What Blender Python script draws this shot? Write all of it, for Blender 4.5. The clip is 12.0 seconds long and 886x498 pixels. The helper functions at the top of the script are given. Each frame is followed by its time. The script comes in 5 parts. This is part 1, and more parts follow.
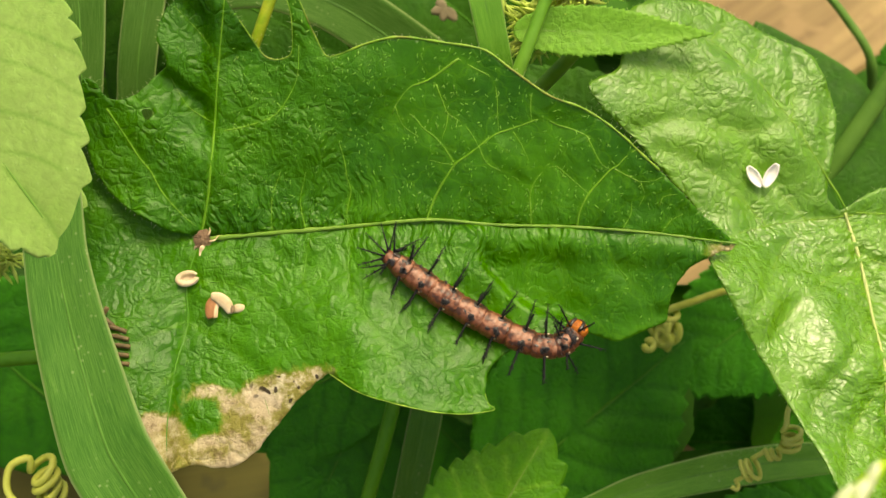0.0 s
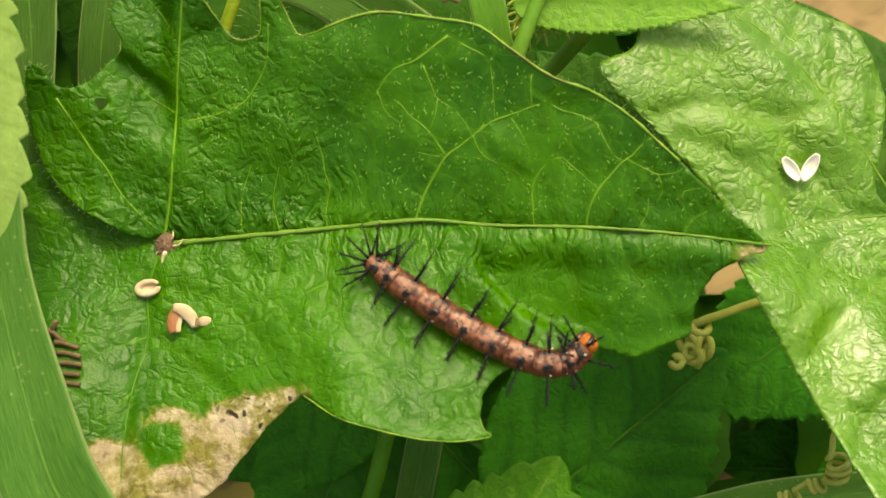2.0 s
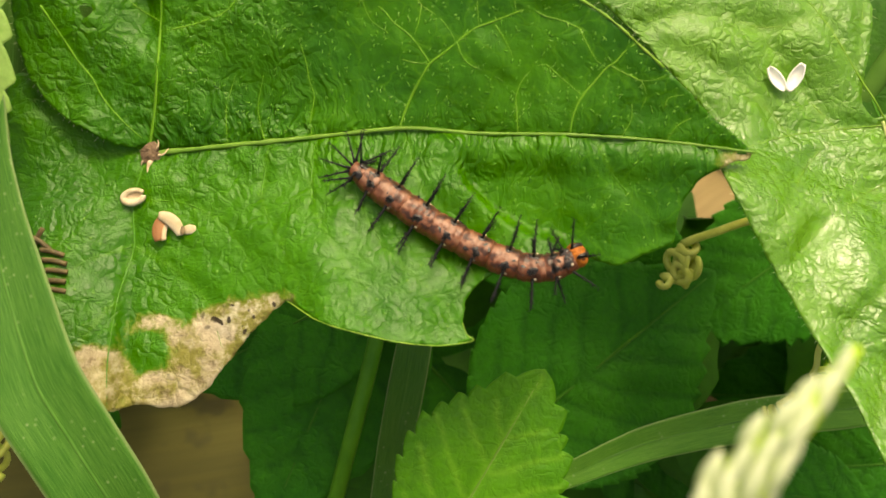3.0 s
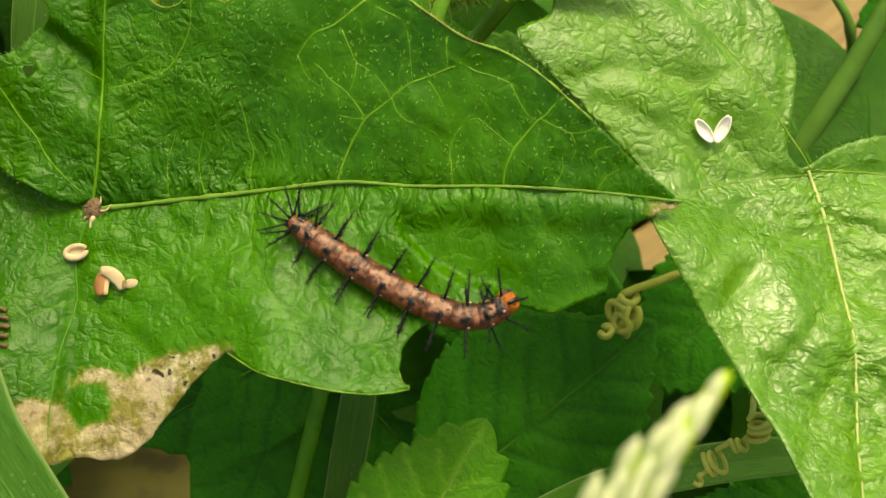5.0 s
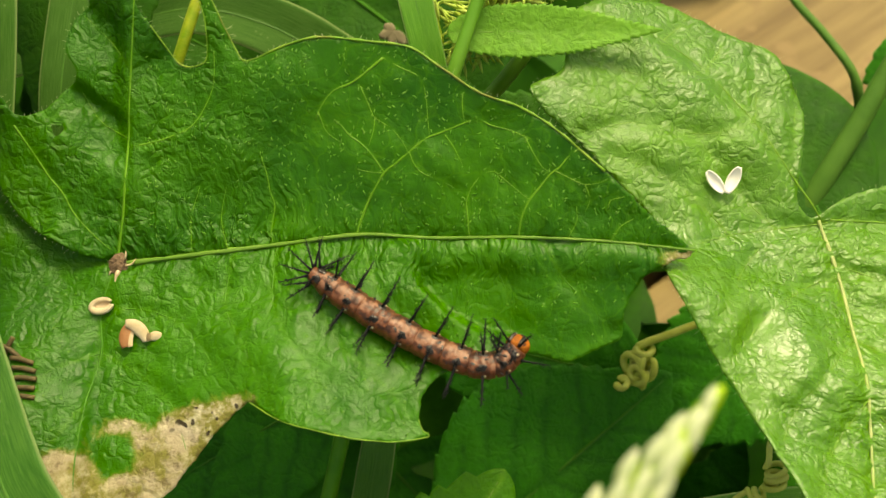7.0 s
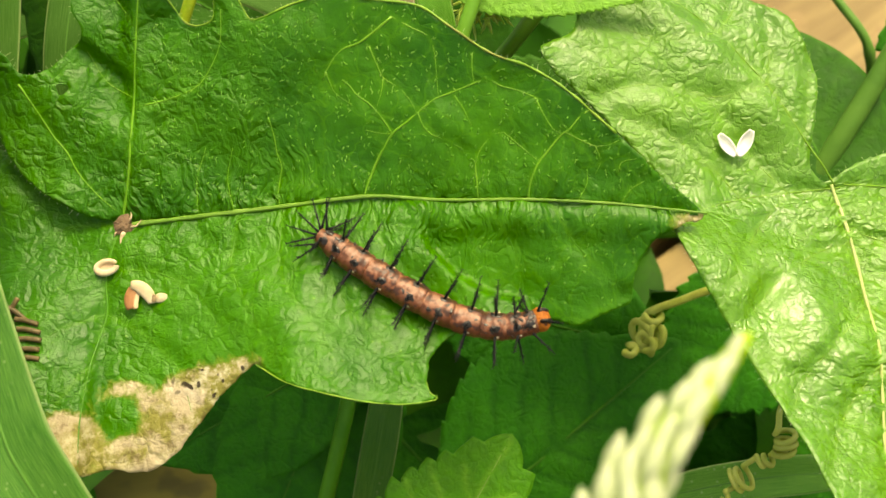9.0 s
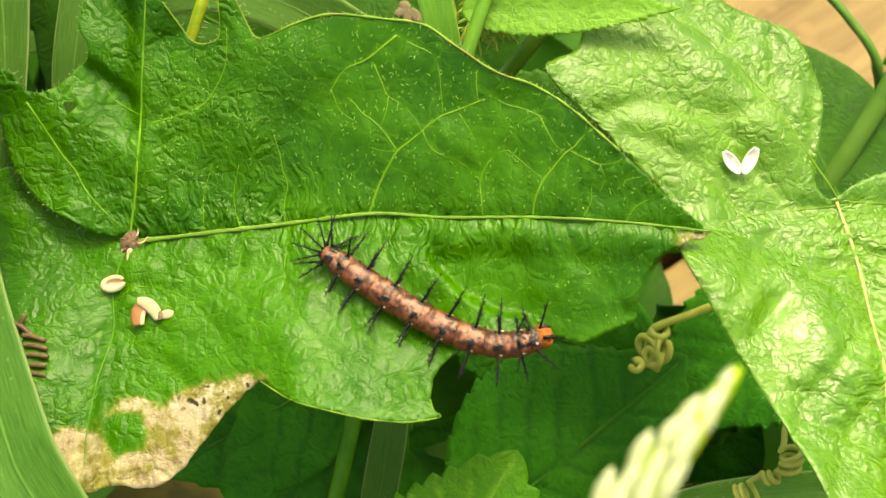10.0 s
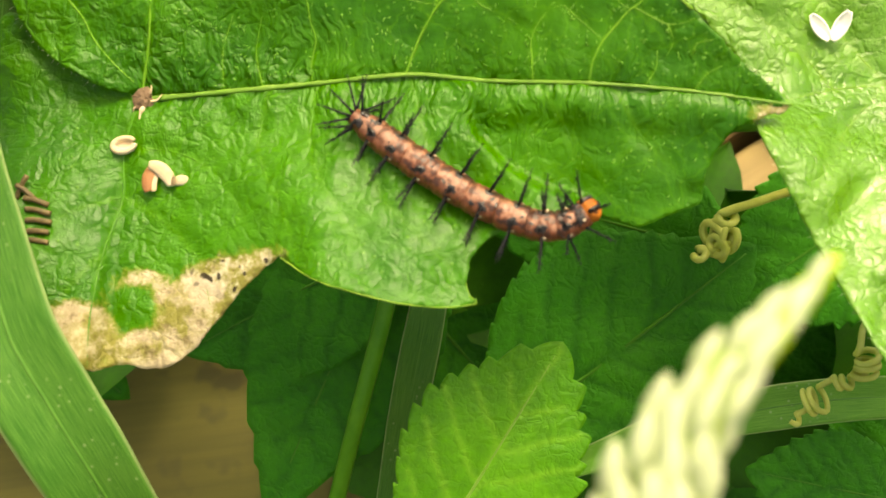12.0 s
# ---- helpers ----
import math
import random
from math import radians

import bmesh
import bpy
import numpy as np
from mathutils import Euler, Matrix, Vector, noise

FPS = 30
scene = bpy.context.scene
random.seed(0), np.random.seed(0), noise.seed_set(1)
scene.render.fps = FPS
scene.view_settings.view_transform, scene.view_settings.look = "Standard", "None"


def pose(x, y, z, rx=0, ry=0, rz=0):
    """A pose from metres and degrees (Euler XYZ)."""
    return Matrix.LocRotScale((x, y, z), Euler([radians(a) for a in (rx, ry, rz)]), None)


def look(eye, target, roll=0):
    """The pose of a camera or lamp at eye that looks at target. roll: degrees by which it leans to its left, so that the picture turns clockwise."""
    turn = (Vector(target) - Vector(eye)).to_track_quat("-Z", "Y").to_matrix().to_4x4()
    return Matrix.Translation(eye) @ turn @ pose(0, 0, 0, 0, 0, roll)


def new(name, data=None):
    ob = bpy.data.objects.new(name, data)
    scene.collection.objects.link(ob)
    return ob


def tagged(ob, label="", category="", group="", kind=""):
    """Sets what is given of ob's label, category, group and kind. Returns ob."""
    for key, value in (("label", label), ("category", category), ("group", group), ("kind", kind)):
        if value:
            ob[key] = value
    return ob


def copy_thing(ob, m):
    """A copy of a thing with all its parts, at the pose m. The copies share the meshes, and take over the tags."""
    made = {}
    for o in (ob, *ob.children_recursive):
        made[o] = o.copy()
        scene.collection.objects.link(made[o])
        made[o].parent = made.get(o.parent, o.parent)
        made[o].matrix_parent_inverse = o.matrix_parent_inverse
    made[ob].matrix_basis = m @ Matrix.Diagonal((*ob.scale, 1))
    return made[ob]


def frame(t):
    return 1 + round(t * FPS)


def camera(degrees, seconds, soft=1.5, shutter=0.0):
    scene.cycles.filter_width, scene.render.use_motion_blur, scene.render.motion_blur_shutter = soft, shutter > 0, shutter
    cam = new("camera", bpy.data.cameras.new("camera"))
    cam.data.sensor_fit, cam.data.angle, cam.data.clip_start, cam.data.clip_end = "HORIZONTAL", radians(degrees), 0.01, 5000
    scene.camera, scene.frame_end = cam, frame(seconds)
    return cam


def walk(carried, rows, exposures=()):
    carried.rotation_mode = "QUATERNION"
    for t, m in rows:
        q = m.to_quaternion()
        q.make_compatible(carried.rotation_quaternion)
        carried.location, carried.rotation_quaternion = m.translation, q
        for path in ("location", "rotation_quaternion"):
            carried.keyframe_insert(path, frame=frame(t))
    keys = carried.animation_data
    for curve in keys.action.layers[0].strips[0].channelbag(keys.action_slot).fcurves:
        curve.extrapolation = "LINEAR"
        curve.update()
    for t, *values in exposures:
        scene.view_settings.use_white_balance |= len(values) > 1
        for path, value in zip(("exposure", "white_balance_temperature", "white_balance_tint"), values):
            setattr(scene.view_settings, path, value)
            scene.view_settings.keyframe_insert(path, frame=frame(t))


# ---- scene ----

# The camera: hand-held over the foliage, about 0.2 m from the caterpillar.
cam = camera(38.0, 12.0)
cam.data.dof.use_dof = True
cam.data.dof.focus_distance = 0.214
cam.data.dof.aperture_fstop = 28.0
PATH = [
    (0, -0.02030, -0.12894, 0.34015, 35.167, -2.232, -0.161),
    (0.5, -0.02073, -0.13299, 0.33917, 35.212, -2.107, 0.422),
    (1, -0.01911, -0.12918, 0.34262, 35.291, -1.170, 0.786),
    (1.5, -0.01660, -0.12297, 0.34530, 35.437, -1.067, 0.352),
    (2, -0.00964, -0.11495, 0.31728, 35.880, -0.091, 0.981),
    (2.5, -0.00597, -0.12022, 0.31139, 34.862, -0.187, 1.262),
    (3, -0.00598, -0.12270, 0.31224, 34.475, 0.099, 1.242),
    (3.5, -0.00267, -0.12156, 0.31256, 35.460, 0.052, 0.688),
    (5.3, 0.00014, -0.12859, 0.31535, 38.018, -0.400, 0.059),
    (5.5, -0.00039, -0.12996, 0.31609, 38.642, -0.212, 0.191),
    (6, 0.00156, -0.13174, 0.31659, 39.615, -0.176, 0.042),
    (6.5, -0.00000, -0.13172, 0.31698, 40.000, -0.000, -0.000),
    (7, -0.00057, -0.13176, 0.31550, 40.492, 0.383, 0.058),
    (7.5, -0.00175, -0.13150, 0.31453, 40.297, 0.528, 0.231),
    (9.3, -0.00103, -0.13250, 0.31207, 39.519, 0.318, 0.407),
    (9.5, 0.00076, -0.13114, 0.31349, 39.684, 0.466, 0.522),
    (10, 0.00034, -0.13108, 0.31414, 39.695, 0.808, 0.855),
    (10.5, 0.00166, -0.13049, 0.31330, 40.045, 1.005, 0.957),
    (11, -0.00021, -0.13148, 0.30852, 39.064, 2.120, 1.870),
    (11.5, 0.00371, -0.12678, 0.30040, 37.018, 4.309, 4.902),
    (12, 0.00326, -0.11938, 0.29626, 34.634, 2.027, 4.034),
]
EXPOSURES = [(0, 0.63, 9000, 3), (3.5, 0.63, 9100, 3), (5.5, 0.48, 9700, -7), (7.5, 0.48, 9700, -7), (9.5, 1.04, 9500, -3), (10.5, 1.09, 9500, -3), (11, 0.88, 9500, -5), (11.5, 0.82, 9500, -5), (12, 1.13, 9400, 1)]
walk(cam, [(t, pose(x, y, z, a, b, c)) for t, x, y, z, a, b, c in PATH], EXPOSURES)

# ---- light ----
SUN_ELEVATION, SUN_AZIMUTH = 75.0, 36.0      # azimuth from north (+y) towards east (+x)
world = bpy.data.worlds.new("sky")
scene.world = world
world.use_nodes = True
wn = world.node_tree.nodes
sky = wn.new("ShaderNodeTexSky")
sky.sky_type = "NISHITA"
sky.sun_disc = False
sky.sun_elevation = radians(SUN_ELEVATION)
sky.sun_rotation = radians(SUN_AZIMUTH)
sky.air_density, sky.dust_density = 0.8, 7.0
wn["Background"].inputs["Strength"].default_value = 0.2
world.node_tree.links.new(sky.outputs[0], wn["Background"].inputs["Color"])
sun = new("sun", bpy.data.lights.new("sun", "SUN"))
sun.data.energy = 1.2
sun.data.angle = radians(12.0)
sun.data.color = (1.0, 0.96, 0.88)
sun_way = Vector((math.sin(radians(SUN_AZIMUTH)) * math.cos(radians(SUN_ELEVATION)),
                  math.cos(radians(SUN_AZIMUTH)) * math.cos(radians(SUN_ELEVATION)),
                  math.sin(radians(SUN_ELEVATION))))
sun.matrix_world = look(sun_way * 5, (0, 0, 0))

# ---- small tools ----
MM = 0.001
SLOPE = pose(0, 0, 0.16, 40, 0, 0)           # the tilted plane in which the foliage spreads, 16 cm over the soil


def on_slope(u, v, w, rx=0, ry=0, rz=0):
    """A pose on the foliage's plane: millimetres along it, up it and out of it, and degrees."""
    return SLOPE @ pose(u * MM, v * MM, w * MM, rx, ry, rz)


def thing(name, m, label, category, group="", kind=""):
    ob = new(name)
    ob.empty_display_size = 0.005
    ob.matrix_world = m
    return tagged(ob, label, category, group, kind)


def mesh_of(name, verts, faces, material, smooth=True):
    me = bpy.data.meshes.new(name)
    me.from_pydata([tuple(v) for v in verts], [], [tuple(f) for f in faces])
    if smooth:
        me.polygons.foreach_set("use_smooth", [True] * len(me.polygons))
    me.materials.append(material)
    me.update()
    return me


def part(name, data, parent, label="", m=None, kind=""):
    ob = new(name, data)
    ob.parent = parent
    if m is not None:
        ob.matrix_local = m
    return tagged(ob, label, kind=kind)


def thick(ob, mm, offset=-1.0):
    s = ob.modifiers.new("thickness", "SOLIDIFY")
    s.thickness, s.offset = mm * MM, offset
    return ob


def curve_through(points, step, closed=False):
    """A smooth line through control points, resampled at an even step."""
    p = np.array(points, float)
    n = len(p)
    out = []
    for i in range(n if closed else n - 1):
        if closed:
            a, b, c, d = p[i - 1], p[i], p[(i + 1) % n], p[(i + 2) % n]
        else:
            b, c = p[i], p[i + 1]
            a = p[i - 1] if i else 2 * b - c
            d = p[i + 2] if i + 2 < n else 2 * c - b
        for s in np.linspace(0, 1, 13)[:-1]:
            # centripetal-like softened tangents keep tight corners from overshooting
            ta, tb = 0.42 * (c - a), 0.42 * (d - b)
            lim = np.linalg.norm(c - b)
            for tv in (ta, tb):
                k = np.linalg.norm(tv)
                if k > lim:
                    tv *= lim / k
            out.append((2 * s**3 - 3 * s**2 + 1) * b + (s**3 - 2 * s**2 + s) * ta + (3 * s**2 - 2 * s**3) * c + (s**3 - s**2) * tb)
    if closed:
        out.append(out[0])
    else:
        out.append(p[-1])
    out = np.array(out)
    run = np.r_[0, np.cumsum(np.linalg.norm(np.diff(out, axis=0), axis=1))]
    count = max(3, int(round(run[-1] / step)) + 1)
    even = np.linspace(0, run[-1], count)
    res = np.stack([np.interp(even, run, out[:, k]) for k in range(out.shape[1])], 1)
    return res[:-1] if closed else res


def wob(x, y, seed=0, scale=1.0):
    """Smooth wavy noise for arrays, about -1 to 1."""
    r = np.random.RandomState(seed + 11)
    out = np.zeros_like(x, float)
    for k in range(7):
        a, f, ph = r.uniform(0, 2 * np.pi), r.uniform(0.6, 1.9) / scale, r.uniform(0, 6.3)
        out += np.sin((x * np.cos(a) + y * np.sin(a)) * f + ph + 0.6 * np.sin((y * np.cos(a) - x * np.sin(a)) * f * 0.7 + ph))
    return out / 3.2


def inside(poly, pts):
    x, y = pts[:, 0], pts[:, 1]
    hit = np.zeros(len(pts), bool)
    a, b = poly, np.roll(poly, -1, 0)
    for (x0, y0), (x1, y1) in zip(a, b):
        if y0 == y1:
            continue
        c = ((y0 > y) != (y1 > y)) & (x < (x1 - x0) * (y - y0) / (y1 - y0) + x0)
        hit ^= c
    return hit


def gap_to(lines, pts):
    """Distance of each point to the nearest of the lines, and how far along that line it lies, as a share and in millimetres."""
    best, along, run = np.full(len(pts), 1e9), np.zeros(len(pts)), np.zeros(len(pts))
    for line in lines:
        line = np.asarray(line, float)[:, :2]
        n, far = len(line) - 1, 0.0
        for i in range(n):
            a, d = line[i], line[i + 1] - line[i]
            size = float(np.hypot(*d))
            s = np.clip(((pts - a) @ d) / max(size * size, 1e-9), 0, 1)
            g = np.hypot(*(pts - a - s[:, None] * d).T)
            near = g < best
            best[near], along[near], run[near] = g[near], (i + s[near]) / n, far + size * s[near]
            far += size
    return best, along, run


from mathutils import geometry


def sheet(outline, step, jitter=0.25):
    """Fills an outline with an even, slightly uneven net of triangles."""
    lo, hi = outline.min(0), outline.max(0)
    gx, gy = np.meshgrid(np.arange(lo[0], hi[0], step), np.arange(lo[1], hi[1], step * 0.87))
    gx[1::2] += step / 2
    r = np.random.RandomState(5)
    grid = np.stack([gx.ravel(), gy.ravel()], 1)
    grid += r.uniform(-jitter, jitter, grid.shape) * step
    grid = grid[inside(outline, grid)]
    d, _, _ = gap_to([np.vstack([outline, outline[:1]])], grid)
    grid = grid[d > 0.45 * step]
    n = len(outline)
    pts = np.vstack([outline, grid])
    edges = [(i, (i + 1) % n) for i in range(n)]
    v, _, f, *_ = geometry.delaunay_2d_cdt([Vector(p) for p in pts], edges, [], 1, 1e-4)
    return np.array([tuple(p) for p in v]), [tuple(t) for t in f]


def note(me, name, values):
    a = me.attributes.new(name, "FLOAT", "POINT")
    a.data.foreach_set("value", np.asarray(values, np.float32))


def tube_data(path, radii, sides=8, cap=True):
    """Verts and faces of a round tube along a path in millimetres."""
    p = np.asarray(path, float)
    radii = np.broadcast_to(np.asarray(radii, float), (len(p),))
    t = np.gradient(p, axis=0)
    t /= np.linalg.norm(t, axis=1)[:, None] + 1e-12
    up = np.array([0.0, 0.0, 1.0]) if abs(t[0][2]) < 0.9 else np.array([1.0, 0.0, 0.0])
    verts, faces = [], []
    for i in range(len(p)):
        side = np.cross(t[i], up)
        side /= np.linalg.norm(side) + 1e-12
        up = np.cross(side, t[i])
        for k in range(sides):
            a = 2 * np.pi * k / sides
            verts.append((p[i] + radii[i] * (np.cos(a) * side + np.sin(a) * up)) * MM)
    for i in range(len(p) - 1):
        for k in range(sides):
            a, b = i * sides + k, i * sides + (k + 1) % sides
            faces.append((a, b, b + sides, a + sides))
    if cap:
        faces.append(tuple(range(sides))[::-1])
        faces.append(tuple((len(p) - 1) * sides + k for k in range(sides)))
    return verts, faces


def joined(pieces):
    verts, faces = [], []
    for v, f in pieces:
        k = len(verts)
        verts += list(v)
        faces += [tuple(i + k for i in t) for t in f]
    return verts, faces


def tube(name, path, radii, material, sides=8):
    return mesh_of(name, *tube_data(path, radii, sides), material)


# ---- materials ----
def node_set(name):
    m = bpy.data.materials.new(name)
    m.use_nodes = True
    nt = m.node_tree
    nt.nodes.clear()
    out = nt.nodes.new("ShaderNodeOutputMaterial")

    def add(kind, **sets):
        n = nt.nodes.new("ShaderNode" + kind)
        for k, v in sets.items():
            if k in ("operation", "blend_type", "data_type", "feature", "noise_dimensions", "wave_type", "bands_direction", "attribute_name", "interpolation_type", "voronoi_dimensions"):
                if k == "operation":
                    n.operation = v
                elif k == "blend_type":
                    n.blend_type = v
                elif k == "data_type":
                    n.data_type = v
                elif k == "feature":
                    n.feature = v
                elif k == "attribute_name":
                    n.attribute_name = v
            else:
                n.inputs[k].default_value = v
        return n

    return m, nt, out, add, nt.links.new


def ramp(nt, src, link, lo, hi, a=0.0, b=1.0):
    n = nt.nodes.new("ShaderNodeMapRange")
    n.inputs["From Min"].default_value, n.inputs["From Max"].default_value = lo, hi
    n.inputs["To Min"].default_value, n.inputs["To Max"].default_value = a, b
    link(src, n.inputs["Value"])
    return n.outputs[0]


def mix(nt, link, fac, a, b, blend="MIX"):
    n = nt.nodes.new("ShaderNodeMix")
    n.data_type, n.blend_type = "RGBA", blend
    for sock, val in ((n.inputs[0], fac), (n.inputs[6], a), (n.inputs[7], b)):
        if isinstance(val, (tuple, list)):
            sock.default_value = (*val, 1.0) if len(val) == 3 else val
        elif isinstance(val, (int, float)):
            sock.default_value = val
        else:
            link(val, sock)
    return n.outputs[2]


def calc(nt, link, op, a, b=0.0):
    n = nt.nodes.new("ShaderNodeMath")
    n.operation = op
    for sock, val in ((n.inputs[0], a), (n.inputs[1], b)):
        if isinstance(val, (int, float)):
            sock.default_value = val
        else:
            link(val, sock)
    return n.outputs[0]


def leaf_material(name, deep, fresh, vein, glow, rough=0.36, through_light=0.3, cell=170.0, bump=0.6, specks=0.5, dry=False, gloss=0.5, net=0.3, crinkle=430.0, bloom=0.0, grit=0.3, fleck=None):
    m, nt, out, add, link = node_set(name)
    co = add("TexCoord").outputs["Object"]
    big = add("TexNoise", Scale=55.0, Detail=3.0)
    mid = add("TexNoise", Scale=560.0, Detail=4.0, Roughness=0.6)
    fine = add("TexNoise", Scale=1500.0, Detail=3.0, Roughness=0.6)
    warp = add("TexNoise", Scale=160.0, Detail=3.0)
    for n in (big, mid, fine, warp):
        link(co, n.inputs["Vector"])
    shift = nt.nodes.new("ShaderNodeVectorMath")
    shift.operation = "MULTIPLY_ADD"
    link(warp.outputs["Color"], shift.inputs[0])
    shift.inputs[1].default_value = (0.007,) * 3
    link(co, shift.inputs[2])
    net1 = add("TexVoronoi", Scale=cell, feature="DISTANCE_TO_EDGE")
    net2 = add("TexVoronoi", Scale=cell * 2.6, feature="DISTANCE_TO_EDGE")
    dots = add("TexVoronoi", Scale=640.0)
    for n in (net1, net2):
        link(shift.outputs[0], n.inputs["Vector"])
    link(co, dots.inputs["Vector"])
    line = ramp(nt, net1.outputs["Distance"], link, 0.0, 0.045, 1.0, 0.0)
    line2 = ramp(nt, net2.outputs["Distance"], link, 0.0, 0.07, 1.0, 0.0)
    dot = ramp(nt, dots.outputs["Distance"], link, 0.08, 0.2, 1.0, 0.0)
    pick = nt.nodes.new("ShaderNodeSeparateColor")
    link(dots.outputs["Color"], pick.inputs[0])
    dot = calc(nt, link, "MULTIPLY", dot, ramp(nt, pick.outputs[0], link, 0.2, 0.55))
    veins = add("Attribute", attribute_name="vein").outputs["Fac"]
    col = mix(nt, link, ramp(nt, big.outputs[0], link, 0.34, 0.66), deep, fresh)
    grain = ramp(nt, mid.outputs[0], link, 0.3, 0.7, 0.86, 1.13)
    col = mix(nt, link, 1.0, col, grain, "MULTIPLY")
    faint = ramp(nt, warp.outputs[0], link, 0.4, 0.6)
    crumple = add("Attribute", attribute_name="crumple").outputs["Fac"]
    calm = calc(nt, link, "SUBTRACT", 1.15, crumple)
    col = mix(nt, link, calc(nt, link, "MULTIPLY", calc(nt, link, "MULTIPLY", line, net), calm), col, vein)
    col = mix(nt, link, calc(nt, link, "MULTIPLY", calc(nt, link, "MULTIPLY", line2, faint), net * 0.4), col, vein)
    col = mix(nt, link, calc(nt, link, "MULTIPLY", dot, specks), col, fleck or vein)
    col = mix(nt, link, veins, col, vein)
    rough_v = ramp(nt, mid.outputs[0], link, 0.3, 0.7, rough - 0.07, rough + 0.09)
    rough_v = calc(nt, link, "ADD", rough_v, calc(nt, link, "MULTIPLY", add("Attribute", attribute_name="matte").outputs["Fac"], 0.12))
    rough_v = calc(nt, link, "ADD", rough_v, ramp(nt, big.outputs[0], link, 0.4, 0.6, 0.0, bloom))     # a dull waxy bloom in places
    if dry:
        d = add("Attribute", attribute_name="dry").outputs["Fac"]
        spot = add("TexNoise", Scale=420.0, Detail=5.0, Roughness=0.7)
        blot = add("TexNoise", Scale=140.0, Detail=5.0, Roughness=0.65)
        link(co, spot.inputs["Vector"])
        link(co, blot.inputs["Vector"])
        bleach = add("Attribute", attribute_name="bleach").outputs["Fac"]
        pale = mix(nt, link, bleach, (0.47, 0.39, 0.25), (0.74, 0.63, 0.48))
        tan = mix(nt, link, ramp(nt, blot.outputs[0], link, 0.44, 0.56), (0.25, 0.235, 0.05), pale)
        tan = mix(nt, link, ramp(nt, spot.outputs[0], link, 0.50, 0.66, 0.0, 0.7), tan, mix(nt, link, bleach, (0.66, 0.59, 0.40), (0.90, 0.83, 0.68)))
        dark = ramp(nt, spot.outputs[0], link, 0.36, 0.43, 1.0, 0.0)
        tan = mix(nt, link, calc(nt, link, "MULTIPLY", dark, 0.6), tan, (0.12, 0.085, 0.025))
        pits = add("TexVoronoi", Scale=620.0)
        link(shift.outputs[0], pits.inputs["Vector"])
        some = nt.nodes.new("ShaderNodeSeparateColor")
        link(pits.outputs["Color"], some.inputs[0])
        pit = calc(nt, link, "MULTIPLY", ramp(nt, pits.outputs["Distance"], link, 0.26, 0.36, 1.0, 0.0), ramp(nt, some.outputs[0], link, 0.60, 0.64))
        tan = mix(nt, link, calc(nt, link, "MULTIPLY", pit, ramp(nt, bleach, link, 0.0, 0.5, 0.15, 0.95)), tan, (0.03, 0.02, 0.008))
        mottle = calc(nt, link, "ADD", calc(nt, link, "MULTIPLY", calc(nt, link, "SUBTRACT", blot.outputs[0], 0.5), 2.2), calc(nt, link, "MULTIPLY", calc(nt, link, "SUBTRACT", spot.outputs[0], 0.5), 1.2))
        ragged = calc(nt, link, "ADD", d, calc(nt, link, "MULTIPLY", mottle, ramp(nt, d, link, 0.0, 0.12)))
        d = ramp(nt, ragged, link, 0.36, 0.66)
        sick = ramp(nt, ragged, link, 0.14, 0.46, 0.0, 0.85)
        col = mix(nt, link, sick, col, (0.21, 0.25, 0.022))
        col = mix(nt, link, d, col, tan)
        rough_v = calc(nt, link, "ADD", rough_v, calc(nt, link, "MULTIPLY", d, 0.35))
    # the tissue bulges between the smallest veins and is crumpled unevenly
    bulge = add("TexVoronoi", Scale=crinkle, feature="DISTANCE_TO_EDGE")
    shift2 = nt.nodes.new("ShaderNodeVectorMath")
    shift2.operation = "MULTIPLY_ADD"
    link(mid.outputs["Color"], shift2.inputs[0])
    shift2.inputs[1].default_value = (0.0022,) * 3
    link(shift.outputs[0], shift2.inputs[2])
    link(shift2.outputs[0], bulge.inputs["Vector"])
    pucker = add("TexNoise", Scale=270.0, Detail=5.0, Roughness=0.62)
    link(shift.outputs[0], pucker.inputs["Vector"])
    h = ramp(nt, bulge.outputs["Distance"], link, 0.0, 0.45, 0.0, 1.0)
    h = calc(nt, link, "POWER", h, 0.75)
    h = calc(nt, link, "MULTIPLY", h, ramp(nt, warp.outputs[0], link, 0.35, 0.65, 0.3, 1.1))
    h = calc(nt, link, "ADD", calc(nt, link, "MULTIPLY", h, 2.0), calc(nt, link, "MULTIPLY", pucker.outputs[0], 2.2))
    h = calc(nt, link, "MULTIPLY", h, crumple)
    # short wrinkles square to the main veins
    strip = nt.nodes.new("ShaderNodeCombineXYZ")
    run = add("Attribute", attribute_name="run").outputs["Fac"]
    wide = add("Attribute", attribute_name="wide").outputs["Fac"]
    link(calc(nt, link, "ADD", calc(nt, link, "MULTIPLY", run, 0.55), calc(nt, link, "MULTIPLY", warp.outputs[0], 3.5)), strip.inputs[0])
    link(calc(nt, link, "MULTIPLY", wide, 0.14), strip.inputs[1])
    fold = add("TexNoise", Scale=1.0, Detail=2.0, Roughness=0.55)
    link(strip.outputs[0], fold.inputs["Vector"])
    comb = calc(nt, link, "MULTIPLY", ramp(nt, fold.outputs[0], link, 0.36, 0.62), add("Attribute", attribute_name="comb").outputs["Fac"])
    h = calc(nt, link, "ADD", h, calc(nt, link, "MULTIPLY", comb, 4.5))
    h = calc(nt, link, "ADD", h, calc(nt, link, "MULTIPLY", fine.outputs[0], grit))
    h = calc(nt, link, "ADD", h, calc(nt, link, "MULTIPLY", dot, 0.3))
